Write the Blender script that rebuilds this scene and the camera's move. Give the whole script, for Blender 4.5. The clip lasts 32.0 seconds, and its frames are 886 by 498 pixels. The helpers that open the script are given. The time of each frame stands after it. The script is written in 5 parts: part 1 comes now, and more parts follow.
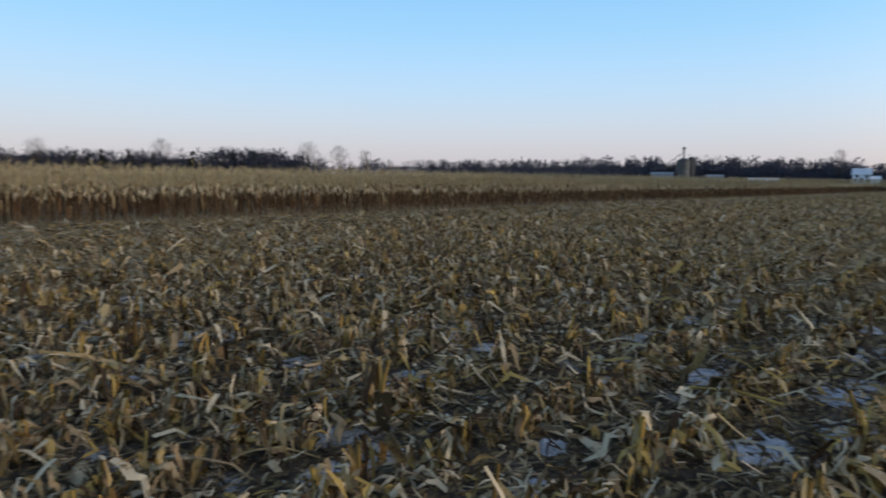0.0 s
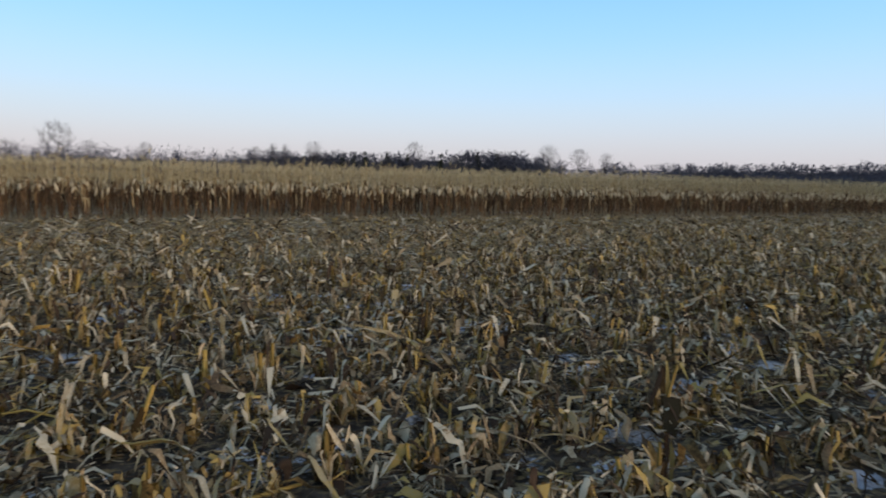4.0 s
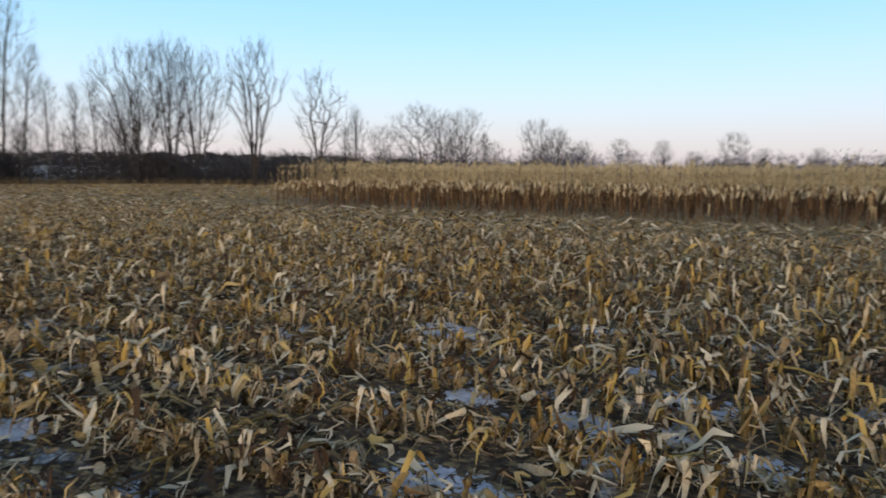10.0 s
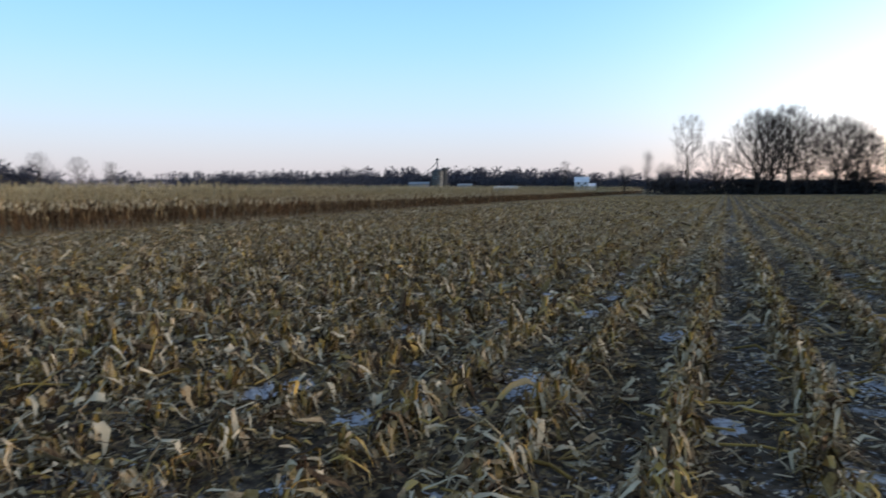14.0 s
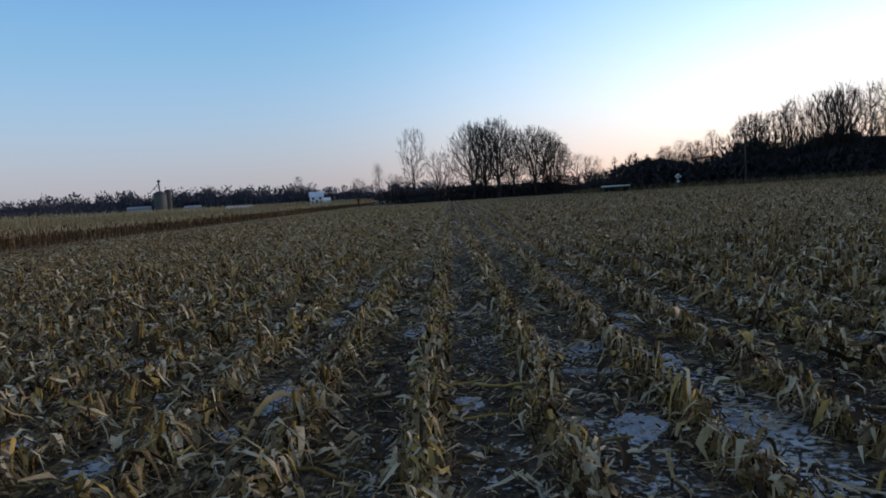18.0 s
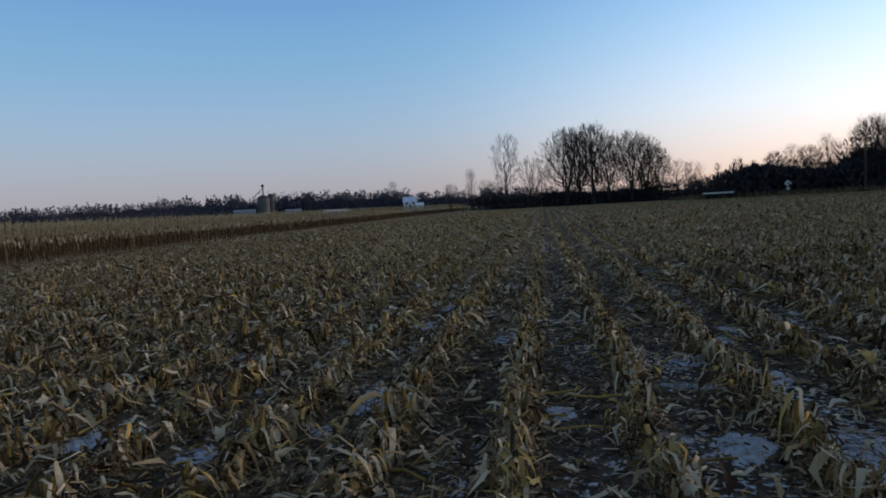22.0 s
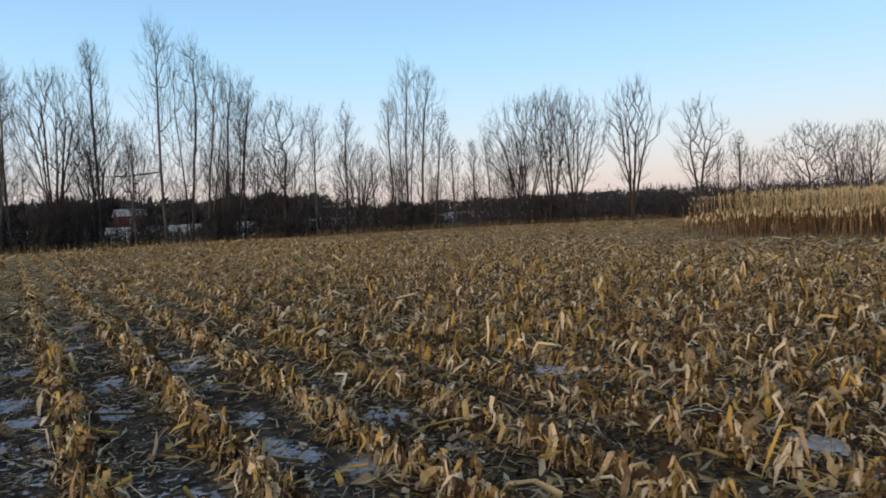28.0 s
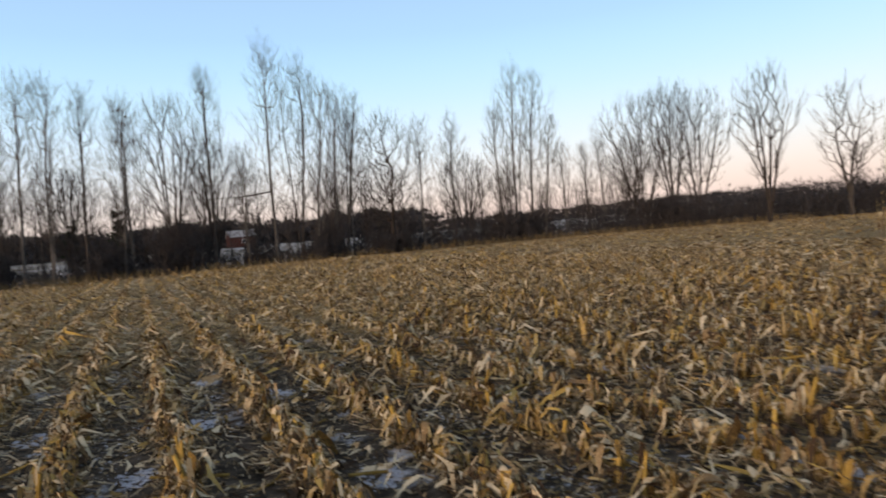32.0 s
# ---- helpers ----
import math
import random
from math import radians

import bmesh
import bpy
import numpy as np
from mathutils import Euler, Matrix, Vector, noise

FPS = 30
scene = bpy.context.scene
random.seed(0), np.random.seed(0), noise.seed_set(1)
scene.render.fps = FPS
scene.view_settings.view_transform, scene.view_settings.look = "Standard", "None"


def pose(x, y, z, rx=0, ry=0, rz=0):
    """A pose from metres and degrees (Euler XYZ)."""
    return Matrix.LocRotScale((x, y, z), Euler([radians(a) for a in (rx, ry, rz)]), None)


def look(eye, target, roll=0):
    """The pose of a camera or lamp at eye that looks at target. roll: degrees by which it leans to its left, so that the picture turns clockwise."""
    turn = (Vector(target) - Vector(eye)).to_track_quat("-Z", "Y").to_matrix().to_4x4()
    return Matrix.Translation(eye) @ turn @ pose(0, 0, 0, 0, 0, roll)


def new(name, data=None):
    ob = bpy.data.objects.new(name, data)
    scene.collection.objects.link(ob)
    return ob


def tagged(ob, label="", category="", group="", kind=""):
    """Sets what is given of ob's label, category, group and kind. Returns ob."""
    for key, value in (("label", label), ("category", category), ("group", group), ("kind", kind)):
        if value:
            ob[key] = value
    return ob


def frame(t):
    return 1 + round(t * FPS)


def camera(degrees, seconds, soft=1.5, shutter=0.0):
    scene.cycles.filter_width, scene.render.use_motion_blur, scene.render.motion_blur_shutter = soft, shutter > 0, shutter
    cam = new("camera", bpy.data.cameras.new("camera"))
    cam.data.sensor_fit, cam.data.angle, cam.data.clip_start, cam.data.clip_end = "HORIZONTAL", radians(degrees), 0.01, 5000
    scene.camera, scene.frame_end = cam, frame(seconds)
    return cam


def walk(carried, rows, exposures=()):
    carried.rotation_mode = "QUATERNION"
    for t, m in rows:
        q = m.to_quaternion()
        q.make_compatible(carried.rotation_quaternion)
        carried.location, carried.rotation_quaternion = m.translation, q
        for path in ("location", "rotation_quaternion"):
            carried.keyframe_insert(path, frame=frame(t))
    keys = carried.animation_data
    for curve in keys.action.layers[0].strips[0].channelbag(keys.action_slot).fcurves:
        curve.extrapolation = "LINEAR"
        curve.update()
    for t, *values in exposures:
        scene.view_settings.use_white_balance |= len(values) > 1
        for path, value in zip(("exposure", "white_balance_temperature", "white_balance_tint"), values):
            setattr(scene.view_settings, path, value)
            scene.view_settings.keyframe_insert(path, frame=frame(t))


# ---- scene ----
cam = camera(67.9, 32.0, soft=1.7, shutter=0.3)
PATH = [
    (0, (0.033, 0.033, 1.462), (-1.344, 1.468, 1.249), 0.5),
    (0.5, (-0.031, -0.085, 1.46), (-1.653, 1.067, 1.258), 0.3),
    (1, (-0.095, -0.243, 1.446), (-1.885, 0.619, 1.217), 1.0),
    (1.5, (-0.121, -0.326, 1.45), (-2.018, 0.262, 1.211), 1.5),
    (2, (-0.091, -0.359, 1.453), (-1.982, 0.252, 1.227), 2.4),
    (2.5, (-0.07, -0.379, 1.447), (-1.93, 0.33, 1.253), 1.2),
    (3, (-0.029, -0.367, 1.431), (-1.834, 0.471, 1.227), 1.2),
    (3.5, (-0.037, -0.35, 1.447), (-1.754, 0.652, 1.227), 1.0),
    (5.5, (0.079, -0.616, 1.474), (-1.903, -0.826, 1.307), -0.1),
    (6, (0.161, -0.886, 1.498), (-1.78, -1.352, 1.385), -2.0),
    (6.5, (0.256, -1.189, 1.482), (-1.448, -2.227, 1.346), 2.2),
    (7, (0.177, -1.646, 1.427), (-1.236, -3.055, 1.297), -1.1),
    (7.5, (0.243, -1.992, 1.438), (-0.817, -3.682, 1.304), -1.3),
    (8, (0.348, -2.32, 1.465), (-0.787, -3.95, 1.235), -1.8),
    (8.5, (0.349, -2.728, 1.432), (-0.605, -4.479, 1.286), -4.6),
    (9, (0.282, -3.083, 1.47), (-0.623, -4.854, 1.261), -3.2),
    (9.5, (0.181, -3.511, 1.44), (-1.269, -4.878, 1.277), -0.9),
    (10, (0.081, -3.818, 1.414), (-1.692, -4.713, 1.185), 0.6),
    (10.5, (0.095, -4.167, 1.432), (-1.798, -4.789, 1.26), 0.6),
    (11, (0.068, -4.361, 1.408), (-1.903, -4.555, 1.126), -0.2),
    (11.5, (0.149, -4.473, 1.428), (-1.827, -4.486, 1.119), -1.1),
    (12, (0.165, -4.338, 1.434), (-1.757, -3.839, 1.195), -2.0),
    (12.5, (0.274, -4.198, 1.467), (-1.482, -3.263, 1.261), -3.4),
    (13, (0.327, -4.058, 1.458), (-1.167, -2.746, 1.247), -3.5),
    (13.5, (0.382, -3.937, 1.44), (-0.813, -2.356, 1.178), -1.9),
    (14, (0.367, -3.946, 1.478), (-0.423, -2.117, 1.298), -0.4),
    (14.5, (0.362, -3.994, 1.473), (-0.2, -2.082, 1.303), -0.5),
    (15, (0.394, -4.01, 1.462), (0.157, -2.035, 1.25), -0.7),
    (15.5, (0.394, -4.001, 1.447), (0.314, -2.022, 1.166), -1.6),
    (17.5, (0.382, -3.991, 1.443), (0.387, -1.999, 1.271), -3.6),
    (18, (0.374, -4.055, 1.443), (0.341, -2.061, 1.28), -3.8),
    (18.5, (0.375, -4.072, 1.453), (0.321, -2.077, 1.325), -4.3),
    (19, (0.391, -4.074, 1.459), (0.375, -2.076, 1.361), -4.8),
    (19.5, (0.391, -4.026, 1.462), (0.376, -2.028, 1.378), -5.1),
    (20, (0.39, -4.057, 1.457), (0.34, -2.06, 1.371), -4.7),
    (20.5, (0.371, -4.059, 1.452), (0.215, -2.067, 1.359), -3.4),
    (21, (0.35, -4.045, 1.454), (0.114, -2.062, 1.344), -2.8),
    (21.5, (0.322, -4.032, 1.438), (-0.023, -2.067, 1.303), -2.8),
    (22, (0.358, -4.034, 1.44), (0.051, -2.062, 1.311), -3.3),
    (22.5, (0.376, -4.041, 1.436), (0.221, -2.053, 1.284), -3.1),
    (23, (0.315, -4.033, 1.437), (-0.013, -2.066, 1.291), -2.8),
    (23.5, (0.19, -4.015, 1.465), (-0.696, -2.229, 1.309), -3.9),
    (24, (0.106, -4.034, 1.424), (-1.392, -2.739, 1.146), -3.1),
    (24.5, (0.071, -4.024, 1.421), (-1.725, -3.205, 1.104), -6.1),
    (25, (0.063, -4.209, 1.463), (-1.875, -3.731, 1.345), -4.1),
    (25.5, (0.131, -4.444, 1.483), (-1.863, -4.585, 1.43), -2.9),
    (27.5, (1.805, -5.151, 1.447), (0.682, -6.804, 1.356), -4.0),
    (28, (1.934, -5.449, 1.447), (0.842, -7.121, 1.345), -2.7),
    (28.5, (1.948, -5.754, 1.429), (1.064, -7.543, 1.289), -4.9),
    (29, (1.911, -6.094, 1.47), (1.298, -7.995, 1.36), -6.2),
    (29.5, (1.925, -6.517, 1.378), (1.29, -8.413, 1.324), -5.5),
    (30, (1.899, -6.896, 1.436), (1.089, -8.718, 1.284), -5.1),
    (30.5, (1.884, -7.377, 1.468), (1.25, -9.273, 1.405), -6.9),
    (31, (1.814, -7.804, 1.447), (0.979, -9.62, 1.366), -5.7),
    (31.5, (1.819, -8.229, 1.473), (0.806, -9.95, 1.364), -4.2),
    (32, (1.807, -8.678, 1.506), (0.965, -10.492, 1.457), -4.9),
]
walk(cam, [(t, look(eye, target, roll)) for t, eye, target, roll in PATH],
     exposures=[(0.0, -0.1, 6400, 8), (3.0, 0.0, 6350, 8), (6.0, -0.08, 6400, 6), (7.0, -0.22, 6450, 8), (8.0, 0.02, 7150, 13), (9.0, 0.30, 7500, 15), (9.6, 0.24, 7000, 11),
                (10.5, 0.13, 6450, 8), (13.0, 0.05, 6350, 8), (14.0, 0.13, 6400, 9), (15.0, 0.02, 6450, 10), (17.5, -0.42, 6200, 9), (19.0, -0.68, 6160, 10),
                (22.5, -0.74, 6160, 10), (23.5, -0.6, 6200, 8), (24.0, -0.5, 6400, 9), (24.5, -0.2, 6500, 9), (25.5, 0.05, 6700, 9), (27.5, 0.05, 7250, 11),
                (29.0, 0.2, 7600, 15), (32.0, 0.3, 8150, 17)])

# ---- sky and sun: just after sunset, clear ----
SUN_AZ = radians(61.0)          # clockwise from +y
world = bpy.data.worlds.new("dusk")
scene.world = world
world.use_nodes = True
wn, wl = world.node_tree.nodes, world.node_tree.links
wn.clear()


def wnode(kind, **values):
    n = wn.new(kind)
    for key, value in values.items():
        n.inputs[key].default_value = value
    return n


wout = wn.new("ShaderNodeOutputWorld")
sky = wn.new("ShaderNodeTexSky")
sky.sky_type = "NISHITA"
sky.sun_disc = False
sky.sun_elevation = radians(2.0)
sky.sun_rotation = SUN_AZ
sky.altitude, sky.air_density, sky.dust_density, sky.ozone_density = 200, 1.0, 0.6, 2.0
bg_sky = wnode("ShaderNodeBackground", Strength=0.05)
wl.new(sky.outputs[0], bg_sky.inputs[0])
coord = wn.new("ShaderNodeTexCoord")
sep = wn.new("ShaderNodeSeparateXYZ")
wl.new(coord.outputs["Generated"], sep.inputs[0])
ramp = wn.new("ShaderNodeValToRGB")
ramp.color_ramp.interpolation = "B_SPLINE"
stops = [(0.0, (0.53, 0.49, 0.55)), (0.03, (0.63, 0.60, 0.655)), (0.07, (0.64, 0.68, 0.78)), (0.12, (0.57, 0.75, 0.95)), (0.20, (0.385, 0.70, 1.05)),
         (0.29, (0.28, 0.60, 1.08)), (0.5, (0.21, 0.335, 0.52)), (1.0, (0.18, 0.21, 0.27))]
while len(ramp.color_ramp.elements) < len(stops):
    ramp.color_ramp.elements.new(0.5)
for e, (p, c) in zip(ramp.color_ramp.elements, stops):
    e.position, e.color = p, (*c, 1)
wl.new(sep.outputs["Z"], ramp.inputs[0])
dot = wn.new("ShaderNodeVectorMath")
dot.operation = "DOT_PRODUCT"
dot.inputs[1].default_value = (math.sin(SUN_AZ) * 0.985, math.cos(SUN_AZ) * 0.985, 0.0)
wl.new(coord.outputs["Generated"], dot.inputs[0])
glow = wn.new("ShaderNodeMapRange")
glow.interpolation_type = "SMOOTHSTEP"
glow.inputs["From Min"].default_value, glow.inputs["From Max"].default_value = 0.05, 1.0
wl.new(dot.outputs["Value"], glow.inputs[0])
gpow = wn.new("ShaderNodeMath")
gpow.operation = "POWER"
gpow.inputs[1].default_value = 2.0
wl.new(glow.outputs[0], gpow.inputs[0])
warm = wn.new("ShaderNodeValToRGB")
warm.color_ramp.elements.new(0.12)
for e, (p, c) in zip(warm.color_ramp.elements, [(0.02, (1.0, 0.58, 0.30)), (0.12, (1.0, 0.86, 0.70)), (0.32, (0.66, 0.88, 1.12))]):
    e.position, e.color = p, (*c, 1)
wl.new(sep.outputs["Z"], warm.inputs[0])
bg_ramp, bg_glow = wnode("ShaderNodeBackground", Strength=1.0), wn.new("ShaderNodeBackground")
gs = wn.new("ShaderNodeMath")
gs.operation = "MULTIPLY"
gs.inputs[1].default_value = 1.5
low_glow = wn.new("ShaderNodeMapRange")
low_glow.interpolation_type = "SMOOTHSTEP"
for key, value in (("From Min", 0.5), ("From Max", 0.06), ("To Min", 0.06), ("To Max", 1.0)):
    low_glow.inputs[key].default_value = value
wl.new(sep.outputs["Z"], low_glow.inputs[0])
gl = wn.new("ShaderNodeMath")
gl.operation = "MULTIPLY"
wl.new(gpow.outputs[0], gl.inputs[0])
wl.new(low_glow.outputs[0], gl.inputs[1])
wl.new(gl.outputs[0], gs.inputs[0])
wl.new(ramp.outputs[0], bg_ramp.inputs[0])
wl.new(warm.outputs[0], bg_glow.inputs[0])
wl.new(gs.outputs[0], bg_glow.inputs[1])
add1, add2 = wn.new("ShaderNodeAddShader"), wn.new("ShaderNodeAddShader")
wl.new(bg_sky.outputs[0], add1.inputs[0])
wl.new(bg_ramp.outputs[0], add1.inputs[1])
wl.new(add1.outputs[0], add2.inputs[0])
wl.new(bg_glow.outputs[0], add2.inputs[1])
wl.new(add2.outputs[0], wout.inputs[0])

sun = bpy.data.lights.new("sun", "SUN")
sun.energy, sun.angle, sun.color = 2.1, radians(30), (1.0, 0.75, 0.50)
new("sun", sun).matrix_world = look((math.sin(SUN_AZ) * 100, math.cos(SUN_AZ) * 100, 14), (0, 0, 0))


# ---- materials ----
def material(name, dark, light, grain=30.0, stain=2.0, rough=0.85, bump=0.3, island=True, spread=0.8, metallic=0.0, axis=None, mid=None, more=None):
    """A mottled surface: colour between dark and light by piece, by stains and by grain, with fine relief."""
    m = bpy.data.materials.new(name)
    m.use_nodes = True
    n, l = m.node_tree.nodes, m.node_tree.links
    b = n["Principled BSDF"]
    b.inputs["Roughness"].default_value, b.inputs["Metallic"].default_value = rough, metallic
    b.inputs["Specular IOR Level"].default_value = 0.18
    tc = n.new("ShaderNodeTexCoord")
    mp = n.new("ShaderNodeMapping")
    mp.inputs["Scale"].default_value = axis or (1, 1, 1)
    l.new(tc.outputs["Object"], mp.inputs[0])
    fine, wide = n.new("ShaderNodeTexNoise"), n.new("ShaderNodeTexNoise")
    fine.inputs["Scale"].default_value, fine.inputs["Detail"].default_value = grain, 4
    wide.inputs["Scale"].default_value, wide.inputs["Detail"].default_value = stain, 3
    l.new(mp.outputs[0], fine.inputs[0])
    l.new(mp.outputs[0], wide.inputs[0])
    a = n.new("ShaderNodeMath")
    a.operation = "MULTIPLY_ADD"
    a.inputs[1].default_value = 0.45
    l.new(fine.outputs[0], a.inputs[0])
    c = n.new("ShaderNodeMath")
    c.operation = "MULTIPLY_ADD"
    c.inputs[1].default_value = 0.55
    l.new(wide.outputs[0], c.inputs[0])
    l.new(c.outputs[0], a.inputs[2])
    fac = a.outputs[0]
    c.inputs[2].default_value = 0.0
    if island:
        geo, info = n.new("ShaderNodeNewGeometry"), n.new("ShaderNodeObjectInfo")
        s = n.new("ShaderNodeMath")
        s.operation = "ADD"
        l.new(geo.outputs["Random Per Island"], s.inputs[0])
        l.new(info.outputs["Random"], s.inputs[1])
        w = n.new("ShaderNodeMath")
        w.operation = "FRACT"
        l.new(s.outputs[0], w.inputs[0])
        x = n.new("ShaderNodeMath")
        x.operation = "SUBTRACT"
        x.inputs[1].default_value = 0.5
        l.new(w.outputs[0], x.inputs[0])
        y = n.new("ShaderNodeMath")
        y.operation = "MULTIPLY_ADD"
        y.inputs[1].default_value = spread
        l.new(x.outputs[0], y.inputs[0])
        l.new(fac, y.inputs[2])
        fac = y.outputs[0]
    r = n.new("ShaderNodeValToRGB")
    els = r.color_ramp.elements
    els[0].position, els[0].color = 0.2, (*dark, 1)
    els[1].position, els[1].color = 0.8, (*light, 1)
    if mid:
        e = els.new(0.5 if more is None else 0.42)
        e.color = (*mid, 1)
    if more:
        e = els.new(0.62)
        e.color = (*more, 1)
    l.new(fac, r.inputs[0])
    l.new(r.outputs[0], b.inputs["Base Color"])
    if bump:
        bp = n.new("ShaderNodeBump")
        bp.inputs["Strength"].default_value, bp.inputs["Distance"].default_value = bump, 0.01
        l.new(fine.outputs[0], bp.inputs["Height"])
        l.new(bp.outputs[0], b.inputs["Normal"])
    return m


LEAF = material("dry_corn_leaf", (0.055, 0.032, 0.018), (0.60, 0.49, 0.335), 60, 4, 0.85, 0.35, spread=1.0, mid=(0.24, 0.158, 0.082), more=(0.40, 0.295, 0.175))
SHEATH = material("ochre_husk", (0.05, 0.031, 0.012), (0.47, 0.305, 0.09), 50, 4, 0.8, 0.35, spread=0.85, mid=(0.28, 0.176, 0.06), more=(0.41, 0.31, 0.172))
SNOW = material("crusted_snow", (0.20, 0.21, 0.25), (0.70, 0.72, 0.79), 60, 14, 0.8, 0.6, island=False)
STUMP = material("corn_stump", (0.11, 0.066, 0.017), (0.46, 0.30, 0.08), 50, 5, 0.7, 0.35, spread=0.7, axis=(1, 1, 0.15))
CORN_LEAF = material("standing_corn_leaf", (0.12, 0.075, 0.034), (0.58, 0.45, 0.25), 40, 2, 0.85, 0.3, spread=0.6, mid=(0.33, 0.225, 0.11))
# lower stalks: reddish brown, darkened further for the shade inside the stand
CORN_STALK = material("shaded_corn_stalk", (0.035, 0.018, 0.010), (0.20, 0.105, 0.048), 40, 3, 0.8, 0.3, spread=0.8, axis=(1, 1, 0.1))
# lower leaves: withered brown, with the stand's shade put into the colour
CORN_LOW = material("withered_shaded_corn_leaf", (0.04, 0.022, 0.011), (0.19, 0.112, 0.054), 40, 2, 0.85, 0.3, spread=0.7)
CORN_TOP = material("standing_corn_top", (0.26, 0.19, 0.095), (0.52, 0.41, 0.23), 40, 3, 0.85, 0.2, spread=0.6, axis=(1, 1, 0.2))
EAR = material("corn_ear_husk", (0.34, 0.26, 0.15), (0.66, 0.54, 0.36), 40, 5, 0.8, 0.3, spread=0.7, axis=(1, 1, 0.2))
TASSEL = material("corn_tassel", (0.36, 0.28, 0.15), (0.60, 0.49, 0.30), 40, 2, 0.9, 0.0, spread=0.7)
BARK = material("grey_bark", (0.022, 0.019, 0.018), (0.075, 0.067, 0.063), 18, 1.5, 0.95, 0.6, spread=0.3, axis=(1, 1, 0.25))
BARK_DARK = material("dark_bark", (0.016, 0.013, 0.012), (0.055, 0.045, 0.04), 18, 1.5, 0.95, 0.6, spread=0.3, axis=(1, 1, 0.25))
BARK_PALE = material("pale_bark", (0.04, 0.038, 0.038), (0.14, 0.13, 0.124), 10, 1.2, 0.9, 0.5, spread=0.3, axis=(1, 1, 0.4))
# grey twigs of the far trees, paled for the haze of distance
TWIG_FAR = material("hazed_grey_twig", (0.075, 0.068, 0.072), (0.18, 0.165, 0.17), 10, 1, 0.95, 0.0, spread=0.5)
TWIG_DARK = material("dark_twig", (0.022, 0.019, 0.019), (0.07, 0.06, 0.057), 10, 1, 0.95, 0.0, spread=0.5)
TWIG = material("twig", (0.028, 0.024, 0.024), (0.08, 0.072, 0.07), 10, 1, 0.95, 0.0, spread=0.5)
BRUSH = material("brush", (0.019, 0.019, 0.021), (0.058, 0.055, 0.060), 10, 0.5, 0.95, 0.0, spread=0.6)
# distance haze put into the colour: paler and bluer than the near brush
WOODS = material("hazed_far_woods", (0.04, 0.042, 0.058), (0.095, 0.096, 0.125), 1.2, 0.08, 0.95, 0.0, spread=0.5)
NEEDLE = material("pine_needles", (0.008, 0.012, 0.008), (0.03, 0.04, 0.025), 8, 0.6, 0.9, 0.0, spread=0.5)
WHITE = material("white_siding", (0.62, 0.66, 0.72), (0.82, 0.84, 0.86), 6, 0.5, 0.6, 0.1, island=False)
ROOF_SNOW = material("frosted_roof", (0.45, 0.50, 0.58), (0.78, 0.82, 0.88), 4, 0.4, 0.7, 0.2, island=False)
ROOF_GREY = material("grey_roof", (0.10, 0.11, 0.13), (0.22, 0.23, 0.25), 6, 0.5, 0.7, 0.2, island=False)
CONCRETE = material("silo_concrete", (0.065, 0.064, 0.063), (0.125, 0.121, 0.115), 3, 0.2, 0.85, 0.3, island=False)
SILO_DARK = material("dark_silo", (0.04, 0.045, 0.055), (0.10, 0.11, 0.12), 3, 0.3, 0.6, 0.2, island=False)
STEEL = material("galvanised_steel", (0.25, 0.27, 0.29), (0.5, 0.52, 0.54), 5, 0.5, 0.45, 0.1, island=False, metallic=0.6)
REDWOOD = material("red_boards", (0.03, 0.012, 0.011), (0.07, 0.026, 0.023), 8, 1, 0.85, 0.3, island=False, axis=(6, 6, 0.3))
PANE = material("window_glass", (0.02, 0.025, 0.03), (0.05, 0.06, 0.07), 3, 1, 0.15, 0.0, island=False)
RUBBER = material("tyre_rubber", (0.012, 0.012, 0.012), (0.03, 0.03, 0.03), 20, 3, 0.9, 0.2, island=False)
POLE_WOOD = material("pole_wood", (0.05, 0.04, 0.03), (0.14, 0.11, 0.085), 15, 2, 0.9, 0.4, island=False, axis=(3, 3, 0.2))
SIGN_PAINT = material("sign_paint", (0.55, 0.55, 0.50), (0.75, 0.75, 0.70), 8, 1, 0.5, 0.0, island=False)
GRASS = material("dead_grass", (0.07, 0.05, 0.025), (0.24, 0.175, 0.095), 10, 0.6, 0.9, 0.0, spread=0.8)


